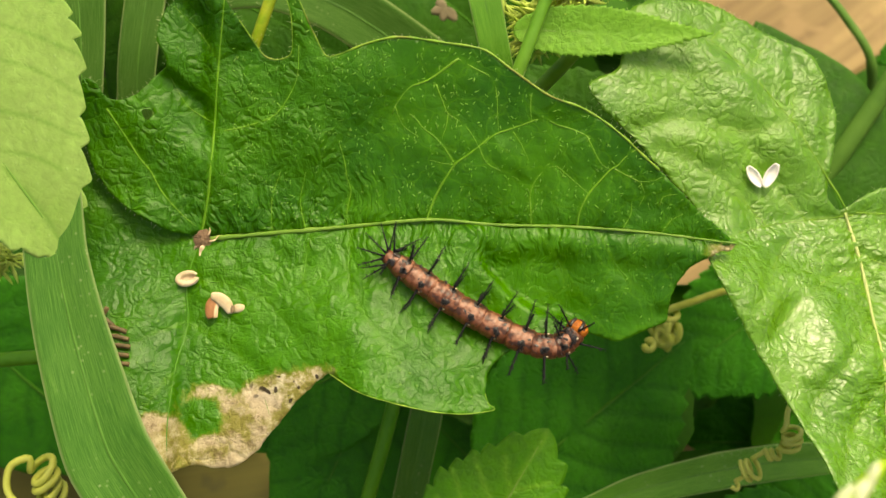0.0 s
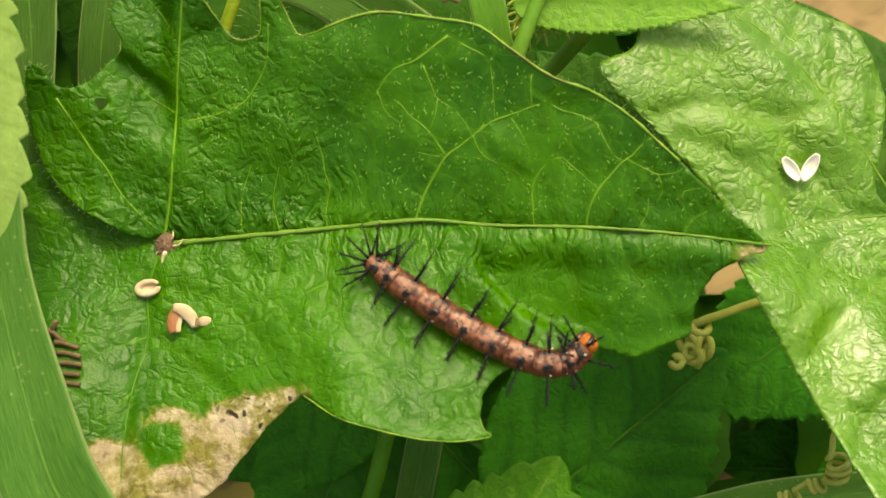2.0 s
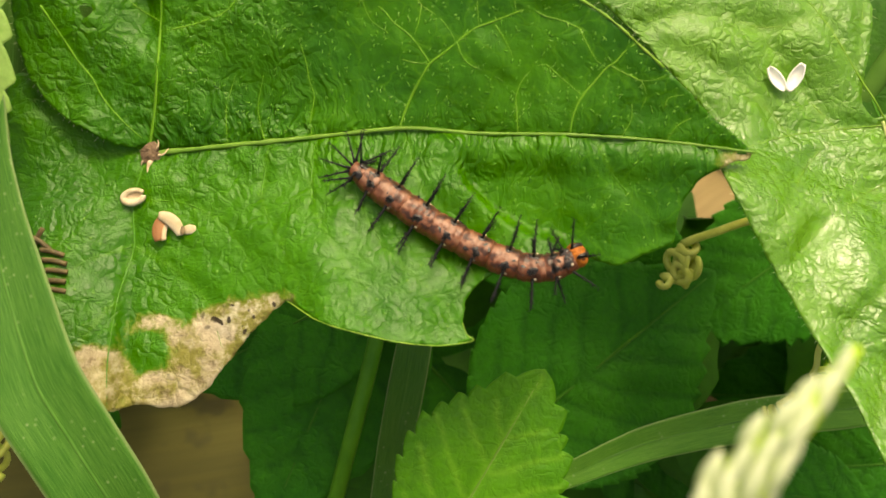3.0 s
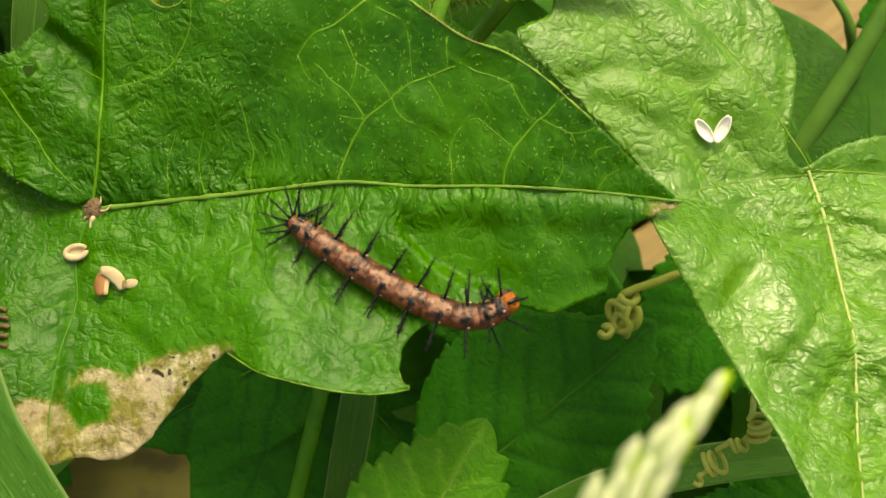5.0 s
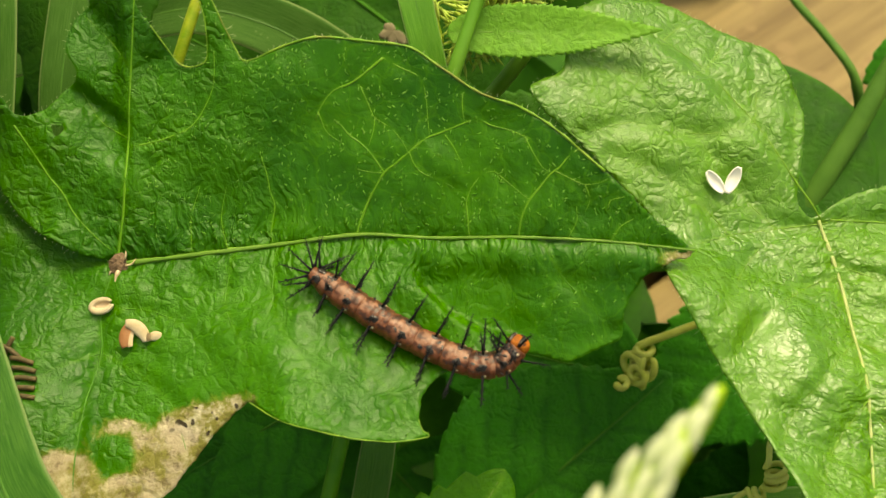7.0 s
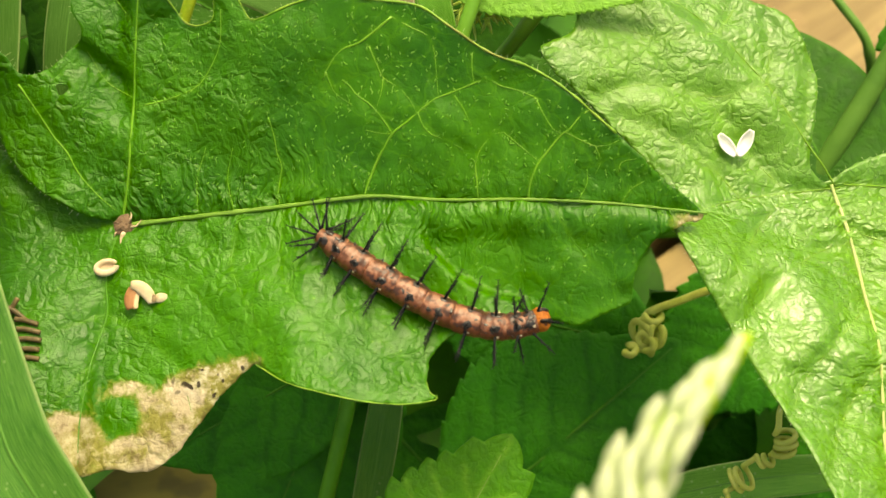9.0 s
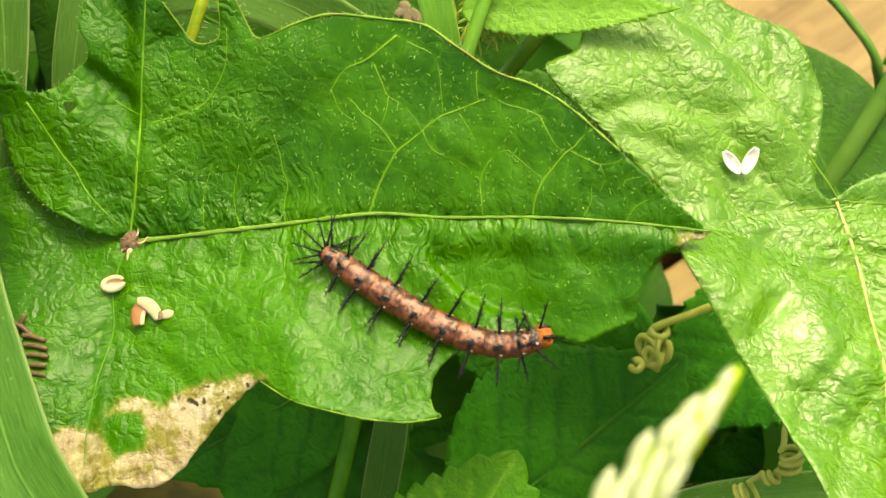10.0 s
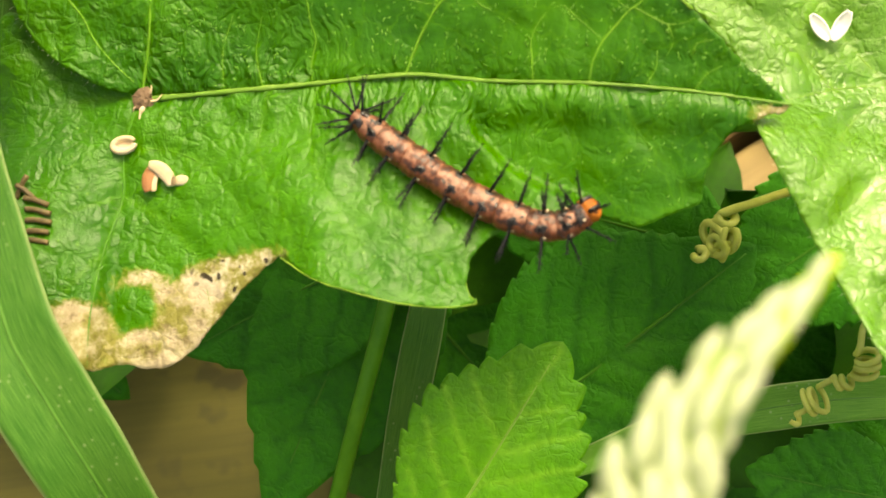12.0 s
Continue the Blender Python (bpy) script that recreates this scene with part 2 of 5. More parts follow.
    bp = add("Bump", Strength=bump, Distance=0.00028)
    link(h, bp.inputs["Height"])
    p = add("BsdfPrincipled")
    link(col, p.inputs["Base Color"])
    link(rough_v, p.inputs["Roughness"])
    p.inputs["Specular IOR Level"].default_value = gloss
    link(bp.outputs[0], p.inputs["Normal"])
    tr = add("BsdfTranslucent")
    link(mix(nt, link, 1.0, col, glow, "MULTIPLY"), tr.inputs["Color"])
    link(bp.outputs[0], tr.inputs["Normal"])
    sh = add("MixShader")
    sh.inputs[0].default_value = through_light
    link(p.outputs[0], sh.inputs[1])
    link(tr.outputs[0], sh.inputs[2])
    link(sh.outputs[0], out.inputs["Surface"])
    return m


def plain_material(name, a, b, scale=300.0, rough=0.5, bump=0.3, depth=0.0002, through_light=0.0, spots=None, stretch=(1, 1, 1), metal=0.0, gloss=0.5):
    m, nt, out, add, link = node_set(name)
    co = add("TexCoord").outputs["Object"]
    mp = nt.nodes.new("ShaderNodeMapping")
    mp.inputs["Scale"].default_value = stretch
    link(co, mp.inputs["Vector"])
    n1 = add("TexNoise", Scale=scale, Detail=5.0, Roughness=0.6)
    n2 = add("TexNoise", Scale=scale * 0.17, Detail=3.0)
    for n in (n1, n2):
        link(mp.outputs[0], n.inputs["Vector"])
    f = calc(nt, link, "ADD", calc(nt, link, "MULTIPLY", n1.outputs[0], 0.5), calc(nt, link, "MULTIPLY", n2.outputs[0], 0.5))
    col = mix(nt, link, ramp(nt, f, link, 0.38, 0.62), a, b)
    if spots:
        v = add("TexNoise", Scale=scale * 0.6, Detail=2.0)
        link(co, v.inputs["Vector"])
        col = mix(nt, link, ramp(nt, v.outputs[0], link, 0.58, 0.66), col, spots)
    bp = add("Bump", Strength=bump, Distance=depth)
    link(n1.outputs[0], bp.inputs["Height"])
    p = add("BsdfPrincipled", Roughness=rough)
    p.inputs["Specular IOR Level"].default_value = gloss
    link(col, p.inputs["Base Color"])
    link(bp.outputs[0], p.inputs["Normal"])
    if through_light:
        tr = add("BsdfTranslucent")
        link(col, tr.inputs["Color"])
        sh = add("MixShader")
        sh.inputs[0].default_value = through_light
        link(p.outputs[0], sh.inputs[1])
        link(tr.outputs[0], sh.inputs[2])
        link(sh.outputs[0], out.inputs["Surface"])
    else:
        link(p.outputs[0], out.inputs["Surface"])
    return m


def grass_material(name, deep, fresh, rough=0.42, through_light=0.3, gloss=0.4):
    """Long parallel veins along the blade."""
    m, nt, out, add, link = node_set(name)
    across = add("Attribute", attribute_name="across").outputs["Fac"]
    along = add("Attribute", attribute_name="along").outputs["Fac"]
    comb = nt.nodes.new("ShaderNodeCombineXYZ")
    link(calc(nt, link, "MULTIPLY", across, 44.0), comb.inputs[0])
    link(calc(nt, link, "MULTIPLY", along, 1.6), comb.inputs[1])
    lines = add("TexNoise", Scale=1.0, Detail=3.0, Roughness=0.7)
    link(comb.outputs[0], lines.inputs["Vector"])
    co = add("TexCoord").outputs["Object"]
    big = add("TexNoise", Scale=70.0, Detail=4.0)
    fine = add("TexVoronoi", Scale=700.0)
    link(co, big.inputs["Vector"])
    link(co, fine.inputs["Vector"])
    f = calc(nt, link, "ADD", calc(nt, link, "MULTIPLY", lines.outputs[0], 0.75), calc(nt, link, "MULTIPLY", big.outputs[0], 0.25))
    col = mix(nt, link, ramp(nt, f, link, 0.41, 0.60), deep, fresh)
    dots = calc(nt, link, "MULTIPLY", ramp(nt, fine.outputs["Distance"], link, 0.12, 0.22, 1.0, 0.0), ramp(nt, big.outputs[0], link, 0.5, 0.6))
    col = mix(nt, link, calc(nt, link, "MULTIPLY", dots, 0.4), col, (0.4, 0.5, 0.25))
    edge = calc(nt, link, "ABSOLUTE", across)
    col = mix(nt, link, ramp(nt, edge, link, 0.93, 0.99, 0.0, 0.6), col, (0.35, 0.45, 0.18))
    bp = add("Bump", Strength=0.6, Distance=0.0002)
    link(lines.outputs[0], bp.inputs["Height"])
    p = add("BsdfPrincipled", Roughness=rough)
    p.inputs["Specular IOR Level"].default_value = gloss
    link(col, p.inputs["Base Color"])
    link(bp.outputs[0], p.inputs["Normal"])
    tr = add("BsdfTranslucent")
    link(col, tr.inputs["Color"])
    sh = add("MixShader")
    sh.inputs[0].default_value = through_light
    link(p.outputs[0], sh.inputs[1])
    link(tr.outputs[0], sh.inputs[2])
    link(sh.outputs[0], out.inputs["Surface"])
    return m


YELLOWED = (0.85, 1.0, 0.25)
VINE_LEAF = leaf_material("vine_leaf", (0.022, 0.148, 0.0003), (0.052, 0.232, 0.0005), (0.13, 0.38, 0.006), YELLOWED, 0.37, 0.38, 190, 0.62, 0.3, dry=True, net=0.3, gloss=0.40, crinkle=330.0, grit=0.12, fleck=(0.24, 0.50, 0.07))
GLOSSY_LEAF = leaf_material("glossy_vine_leaf", (0.078, 0.250, 0.005), (0.122, 0.325, 0.010), (0.20, 0.40, 0.03), YELLOWED, 0.22, 0.36, 150, 0.55, 0.25, gloss=0.85, net=0.14, crinkle=420.0, bloom=0.10, grit=0.2)
WEED_LEAF = leaf_material("weed_leaf", (0.13, 0.35, 0.025), (0.19, 0.44, 0.045), (0.09, 0.27, 0.015), YELLOWED, 0.5, 0.36, 150, 0.5, 0.12, gloss=0.3, net=0.1)
NETTLE_LEAF = leaf_material("nettle_leaf", (0.019, 0.165, 0.005), (0.036, 0.225, 0.009), (0.010, 0.095, 0.003), YELLOWED, 0.6, 0.25, 120, 0.6, 0.1, gloss=0.22, net=0.12)
# a darker copy of the nettle leaf, with shade put into its colour
SHADE_TINTED_LEAF = leaf_material("shade_tinted_leaf", (0.015, 0.085, 0.003), (0.028, 0.120, 0.005), (0.045, 0.15, 0.012), YELLOWED, 0.6, 0.2, 120, 0.5, 0.1, gloss=0.2, net=0.05)
YOUNG_LEAF = leaf_material("young_leaf", (0.055, 0.235, 0.003), (0.085, 0.30, 0.006), (0.22, 0.48, 0.04), YELLOWED, 0.5, 0.36, 150, 0.5, 0.12, gloss=0.3, net=0.1)
PALE_LEAF = leaf_material("pale_leaf", (0.25, 0.44, 0.085), (0.33, 0.52, 0.13), (0.10, 0.29, 0.02), YELLOWED, 0.5, 0.36, 130, 0.35, 0.2, gloss=0.4, net=0.16, fleck=(0.5, 0.66, 0.3))
VEIN = plain_material("leaf_vein", (0.11, 0.27, 0.018), (0.18, 0.34, 0.045), 500, 0.45, through_light=0.25)
PALE_VEIN = plain_material("pale_leaf_rib", (0.30, 0.42, 0.10), (0.46, 0.52, 0.20), 400, 0.5, through_light=0.2)
GLOSSY_VEIN = plain_material("glossy_leaf_vein", (0.13, 0.31, 0.012), (0.20, 0.38, 0.03), 500, 0.4, through_light=0.25)
LOW_VEIN = plain_material("sunken_leaf_vein", (0.045, 0.21, 0.003), (0.075, 0.27, 0.006), 500, 0.4, through_light=0.25)
NETTLE_RIB = plain_material("nettle_rib", (0.028, 0.14, 0.005), (0.05, 0.18, 0.01), 300, 0.6, gloss=0.2)
FINE_VEIN = plain_material("fine_leaf_vein", (0.12, 0.34, 0.012), (0.19, 0.43, 0.03), 500, 0.42, through_light=0.25)
RIM = plain_material("leaf_margin", (0.12, 0.34, 0.014), (0.28, 0.46, 0.05), 220, 0.5, through_light=0.25, spots=(0.22, 0.28, 0.04))
STEM_BRIGHT = plain_material("bright_stem", (0.10, 0.30, 0.015), (0.17, 0.40, 0.04), 260, 0.45, stretch=(1, 1, 0.2), through_light=0.2)
STEM_GREEN = plain_material("green_stem", (0.045, 0.19, 0.007), (0.085, 0.27, 0.014), 260, 0.5, stretch=(1, 1, 0.2), through_light=0.15, gloss=0.25)
STEM_YELLOW = plain_material("yellow_green_stem", (0.17, 0.33, 0.010), (0.40, 0.48, 0.04), 750, 0.45, through_light=0.2)
STEM_DARK = plain_material("dark_stem", (0.045, 0.13, 0.015), (0.075, 0.18, 0.025), 260, 0.55, gloss=0.2)
TENDRIL = plain_material("tendril", (0.40, 0.46, 0.06), (0.60, 0.64, 0.14), 350, 0.4, through_light=0.2)
GRASS = grass_material("grass_blade", (0.032, 0.150, 0.008), (0.090, 0.25, 0.030))
# a brighter copy of the grass blade, with light put into its colour
GRASS_BRIGHT = grass_material("brightened_grass_blade", (0.060, 0.23, 0.008), (0.14, 0.36, 0.035))
GRASS_RIB = plain_material("grass_rib", (0.045, 0.17, 0.010), (0.085, 0.24, 0.025), 300, 0.45, through_light=0.25)
PALE_RIB = plain_material("pale_leaf_midrib", (0.11, 0.30, 0.025), (0.16, 0.36, 0.04), 300, 0.5, through_light=0.3)
GRASS_DULL = grass_material("dull_grass_blade", (0.042, 0.140, 0.016), (0.085, 0.205, 0.036), 0.6, gloss=0.15)
BLOOM = plain_material("yellow_green_bracts", (0.42, 0.60, 0.08), (0.66, 0.78, 0.20), 600, 0.55, through_light=0.3)
SPIKE = plain_material("pale_flower_spike", (0.50, 0.61, 0.28), (0.75, 0.79, 0.55), 260, 0.5, through_light=0.3)
SPIKE_CORE = plain_material("flower_spike_axis", (0.34, 0.58, 0.008), (0.46, 0.66, 0.02), 260, 0.5, through_light=0.25)
# weathered wood, its colour darkened to stand for the foliage's shade
SHADED_WOOD = plain_material("shade_coloured_board", (0.064, 0.058, 0.004), (0.105, 0.096, 0.008), 160, 0.8, 0.5, 0.0004, stretch=(0.06, 1, 1), spots=(0.055, 0.048, 0.005))
WOOD = plain_material("weathered_board", (0.12, 0.075, 0.020), (0.28, 0.20, 0.075), 160, 0.7, 0.5, 0.0004, stretch=(0.06, 1, 1), spots=(0.19, 0.125, 0.045))
SOIL = plain_material("soil", (0.030, 0.020, 0.012), (0.075, 0.050, 0.030), 120, 0.95, 1.0, 0.003)
HUSK = plain_material("husk_cream", (0.50, 0.38, 0.21), (0.74, 0.63, 0.44), 500, 0.55, through_light=0.15)
HUSK_TAN = plain_material("husk_tan", (0.50, 0.36, 0.20), (0.66, 0.52, 0.34), 500, 0.6)
HUSK_WHITE = plain_material("husk_white", (0.78, 0.76, 0.68), (0.90, 0.88, 0.82), 500, 0.5, through_light=0.15)
HUSK_BROWN = plain_material("husk_brown", (0.22, 0.085, 0.025), (0.42, 0.20, 0.08), 500, 0.55)
DEBRIS = plain_material("shrivelled_debris", (0.13, 0.085, 0.04), (0.36, 0.26, 0.14), 600, 0.7)
CRUMB = plain_material("brown_crumb", (0.07, 0.04, 0.02), (0.24, 0.15, 0.08), 700, 0.7)
FRASS = plain_material("frass", (0.06, 0.042, 0.012), (0.16, 0.11, 0.04), 900, 0.6)
SPINE = plain_material("black_spine", (0.004, 0.005, 0.006), (0.010, 0.011, 0.013), 900, 0.6, gloss=0.2)
HAIR = plain_material("leaf_hair", (0.45, 0.55, 0.30), (0.6, 0.68, 0.42), 900, 0.5, through_light=0.3)
BLADE_HAIR = plain_material("blade_hair", (0.09, 0.33, 0.012), (0.21, 0.46, 0.06), 500, 0.4, through_light=0.3)
SOFT = plain_material("dry_flower", (0.14, 0.12, 0.06), (0.26, 0.21, 0.12), 400, 0.7, through_light=0.2)


# ---- ground ----
def build_ground():
    n, verts, faces = 60, [], []
    # fine near the plants, coarse towards the horizon
    xs = np.sign(np.linspace(-1, 1, n)) * np.abs(np.linspace(-1, 1, n)) ** 5 * 400
    for y in xs:
        for x in xs:
            bump = 0.006 * noise.noise(Vector((x * 25, y * 25, 0))) if abs(x) < 1 and abs(y) < 1 else 0
            verts.append((x, y, bump))
    for j in range(n - 1):
        for i in range(n - 1):
            a = j * n + i
            faces.append((a, a + 1, a + n + 1, a + n))
    ob = new("ground", mesh_of("ground", verts, faces, SOIL))
    tagged(ob, "dark brown bare garden soil under the plants", "ground", kind="structure")


build_ground()


def build_board(x, y, z, turn, length, width, height, seed, material, label):
    """A weathered plank: worn edges, slightly cupped, with raised grain."""
    bm = bmesh.new()
    bmesh.ops.create_cube(bm, size=1.0)
    bmesh.ops.scale(bm, vec=(length, width, height), verts=bm.verts)
    bmesh.ops.bevel(bm, geom=bm.edges[:], offset=0.004, segments=3, affect="EDGES", profile=0.6)
    bmesh.ops.bisect_plane(bm, geom=bm.verts[:] + bm.edges[:] + bm.faces[:], plane_co=(0, 0, 0), plane_no=(0, 1, 0))
    for v in bm.verts:
        v.co.z += 0.0012 * math.cos(v.co.y / width * 6) + 0.0008 * noise.noise(Vector((v.co.x * 9, v.co.y * 30, seed)))
    me = bpy.data.meshes.new("board")
    bm.to_mesh(me)
    bm.free()
    me.materials.append(material)
    ob = new("board", me)
    ob.matrix_world = pose(x, y, z, 0, 0, turn)
    tagged(ob, label, "board", "boards on the soil")


BOARD_TURN = 40.0
for k, off in enumerate((-0.056, 0.056, 0.168)):
    a = radians(BOARD_TURN)
    build_board(0.20 - off * math.sin(a), 0.207 + off * math.cos(a), 0.0275, BOARD_TURN, 0.50, 0.108, 0.055, k, WOOD, "weathered tan wooden board lying on the soil")
# this board end has the leaves' shade in its colour
build_board(-0.11, 0.0, 0.0225, 12, 0.17, 0.13, 0.045, 5, SHADED_WOOD, "brown weathered board end, shade put into its colour")


# ---- vine leaves ----
def vein_rows(lines, widths):
    """Veins as raised, tapering ridges: pairs of line and width."""
    return list(zip([curve_through(np.array(l, float), 0.8) for l in lines], widths))


def vine_blade(name, parent, origin, outline, height, veins, material, step=0.55, dryness=None, ragged=0.12, seed=3, edge_step=0.5, quilt=0.25, thickness=0.28, holes=(), crumple=None, comb=None, groove=0.15, matte=None):
    ring = curve_through(outline, edge_step, closed=True)
    nrm = np.roll(ring, -1, 0) - np.roll(ring, 1, 0)
    nrm = np.stack([nrm[:, 1], -nrm[:, 0]], 1) / (np.linalg.norm(nrm, axis=1)[:, None] + 1e-9)
    r = np.random.RandomState(seed)
    ring = ring + nrm * (ragged * wob(ring[:, 0], ring[:, 1], seed, 0.7) + r.normal(0, ragged * 0.35, len(ring)))[:, None]
    pts, faces = sheet(ring, step)
    for hx, hy, hr in holes:
        keep = np.hypot(pts[:, 0] - hx, pts[:, 1] - hy) > hr
        faces = [f for f in faces if all(keep[i] for i in f)]
    lines = [l for l, _ in veins]
    big = [l for l, w in veins if w > 0.3]
    gap, along, _ = gap_to(lines, pts)
    wide, _, run = gap_to(big, pts)
    z = height(pts[:, 0], pts[:, 1])
    # the tissue swells between the veins and is drawn in along them
    z = z + quilt * (1 - np.exp(-((gap / 1.6) ** 2))) - groove * np.exp(-((wide / 0.9) ** 2))
    # small puckers, strongest beside the main veins
    drift = wob(pts[:, 0], pts[:, 1], seed + 2, 4.0)
    pucker = np.sin(run * 1.7 + 5.0 * drift + 0.6 * wide) * np.exp(-wide / 10.0) * (0.5 + 0.5 * wob(pts[:, 0], pts[:, 1], seed + 5, 6.0))
    z = z + 0.21 * quilt / 0.25 * pucker + 0.15 * wob(pts[:, 0], pts[:, 1], seed + 9, 1.3) + 0.5 * wob(pts[:, 0], pts[:, 1], seed + 13, 4.0)
    org = np.array(origin, float)
    verts = (np.column_stack([pts, z]) - org) * MM
    me = mesh_of(name, verts, faces, material)
    w = np.exp(-((gap / 0.34) ** 2)) * 0.34 * np.clip(1.2 - along, 0.3, 1)
    note(me, "vein", np.clip(w, 0, 1))
    note(me, "run", run)
    note(me, "wide", wide)
    note(me, "matte", matte(pts[:, 0], pts[:, 1]) if matte is not None else np.zeros(len(pts)))
    note(me, "comb", comb(pts[:, 0], pts[:, 1]) * np.exp(-((wide / 8.0) ** 1.5)) if comb is not None else np.zeros(len(pts)))
    note(me, "bleach", np.exp(-(((pts[:, 0] + 38.5) / 6.5) ** 2 + ((pts[:, 1] + 25.2) / 3.6) ** 2)))
    note(me, "crumple", crumple(pts[:, 0], pts[:, 1]) if crumple is not None else np.ones(len(pts)))
    note(me, "dry", dryness(pts[:, 0], pts[:, 1]) if dryness is not None else np.zeros(len(pts)))
    ob = part(name, me, parent)
    thick(ob, thickness)
    # the height of the finished surface, for what lies on it
    def surface(u, v):
        out = []
        for a, b in zip(np.atleast_1d(u), np.atleast_1d(v)):
            d = (pts[:, 0] - a) ** 2 + (pts[:, 1] - b) ** 2
            k = np.argpartition(d, 3)[:3]
            f = 1 / (d[k] + 0.01)
            out.append(float((z[k] * f).sum() / f.sum()))
        return np.array(out)
    return surface, ring


def vein_tubes(parent, origin, veins, height, material, name, lift=0.0, slim=0.35, flat=0.7):
    for line, w in veins:
        z = height(line[:, 0], line[:, 1])
        for _ in range(4):
            z[1:-1] = (z[:-2] + z[1:-1] + z[2:]) / 3
        path = np.column_stack([line, z + lift]) - np.array(origin)
        uneven = 1 + 0.18 * wob(line[:, 0], line[:, 1], 61, 0.8)
        v, f = tube_data(path, w * uneven * np.linspace(1.0, slim, len(line)), 6)
        mid = np.repeat(path[:, 2], 6) * MM
        v = np.array(v)
        v[:, 2] = mid + (v[:, 2] - mid) * flat          # a low swelling, not a wire
        part(name, mesh_of("vein", v, f, material), parent)


def edge_hairs(parent, ring, origin, height, length, every, seed, keep=lambda x, y: True):
    r = np.random.RandomState(seed)
    pieces = []
    n = len(ring)
    for i in range(0, n, every):
        p, q = ring[i], ring[(i + 1) % n]
        if not keep(*p):
            continue
        d = q - p
        out = np.array([d[1], -d[0]]) / (np.linalg.norm(d) + 1e-9)
        area = 1 if np.sum(ring[:, 0] * np.roll(ring[:, 1], -1) - np.roll(ring[:, 0], -1) * ring[:, 1]) > 0 else -1
        out = out * area
        z = float(height(np.array([p[0]]), np.array([p[1]]))[0])
        a = np.array([p[0], p[1], z]) - np.array(origin)
        tip = a + np.array([*(out + r.normal(0, 0.35, 2)), r.uniform(-0.1, 0.5)]) * length * r.uniform(0.5, 1.1)
        pieces.append(tube_data([a, (a + tip) / 2 + r.normal(0, 0.05, 3), tip], [0.035, 0.028, 0.012], 3))
    if pieces:
        part("margin_hairs", mesh_of("margin_hairs", *joined(pieces), HAIR), parent, kind="stuff")


def leaf_hairs(parent, origin, ring, surface, count, seed, keep):
    """Short stiff pale hairs scattered over a blade."""
    r = np.random.RandomState(seed)
    lo, hi = ring.min(0), ring.max(0)
    at = r.uniform(lo, hi, (count * 3, 2))
    at = at[inside(ring, at) & keep(at[:, 0], at[:, 1])][:count]
    z = surface(at[:, 0], at[:, 1])
    pieces = []
    for (x, y), h in zip(at, z):
        a = np.array([x, y, h + 0.02]) - np.array(origin)
        g = radians(r.normal(70, 35))
        tip = a + np.array([math.cos(g), math.sin(g), r.uniform(0.0, 0.25)]) * r.uniform(0.35, 0.75)
        pieces.append(tube_data([a, tip], [0.11, 0.07], 4))
    part("blade_hairs", mesh_of("blade_hairs", *joined(pieces), BLADE_HAIR), parent, kind="stuff")


def step01(x, a, b):
    s = np.clip((x - a) / (b - a), 0, 1)
    return s * s * (3 - 2 * s)


MAIN_RIB = [(-56, -1.5), (-43, 0), (-29, 1.6), (-15, 3.2), (-4, 2.6), (11, 2.6), (24, 1.9), (38, 0.4)]
UP_RIB = [(-55.5, -0.5), (-54, 8), (-53, 19), (-52, 30), (-50.5, 42), (-49, 56)]
DOWN_RIB = [(-56, -2), (-58, -9), (-57.5, -16), (-59, -24), (-59.5, -33), (-59, -40)]
CREASE = [(-8, 2.6), (-5.5, -5), (-1, -9.5), (4, -12), (9, -13.2)]


def rib_v(u):
    p = np.array(MAIN_RIB)
    return np.interp(u, p[:, 0], p[:, 1])


def main_height(u, v):
    d = v - rib_v(np.clip(u, -56, 38))
    h = -2.5 + 0.12 * u
    up = 0.19 * np.maximum(d, 0)
    # below the rib the blade lifts towards the sky; past the crease it drops away again
    c = np.array(CREASE)
    edge = np.interp(v, c[::-1, 1], c[::-1, 0])
    edge = np.where(v < -13.2, 9 + (-13.2 - v) * 0.3, edge)
    past = step01(u - edge, -0.6, 1.0)
    low = np.maximum(-d, 0)
    tilt = 0.28 + 0.13 * step01(u, -34, -24)
    down = low * (tilt - (tilt + 0.08) * past * step01(low, 0, 7))
    # two parts of the lower blade lie flatter under the sky
    down = down + (0.12 * step01(u, -34, -24) + 0.17 * step01(-u, 57, 60)) * np.maximum(-13 - v, 0)
    # the lobe under the caterpillar, and the one by the grass, also lean back along the rib
    lean = np.interp(u, [-72, -58, -48, -32, -4, 4], [3.0, 0.0, 0.0, 3.0, -2.3, 0.0])
    down = down + lean * step01(-v, 4, 14) * (1 - past)
    left = 0.05 * np.maximum(-50 - u, 0)
    curl = 0.010 * np.maximum(u - 24, 0) ** 2 * 0.5
    return h + up + down + left - curl


def upper_height(u, v):
    # left of its rib the standing lobe is folded into facets between the side veins
    d = (v - 20) + 0.7 * (u + 52)
    facets = np.interp(d, [-13, -9, 0, 2.5, 15, 19], [0, 0, -3.4, -1.8, -4.4, -2.4]) * step01(-u, 52, 56)
    facets = facets + 0.5 * np.interp(v - 0.35 * (u + 52), [0, 4, 14, 16.5, 30, 34], [0, 0, -2.4, -0.6, -2.8, 0]) * step01(u, -52.5, -49) * step01(-u, 36, 44)
    # the free lobe over the leaf base lies a little above the lower blade
    return facets + main_height(u, v) + 0.1 + 2.2 * step01(-u, 57, 66) * step01(-v, -16, 0) + 0.0


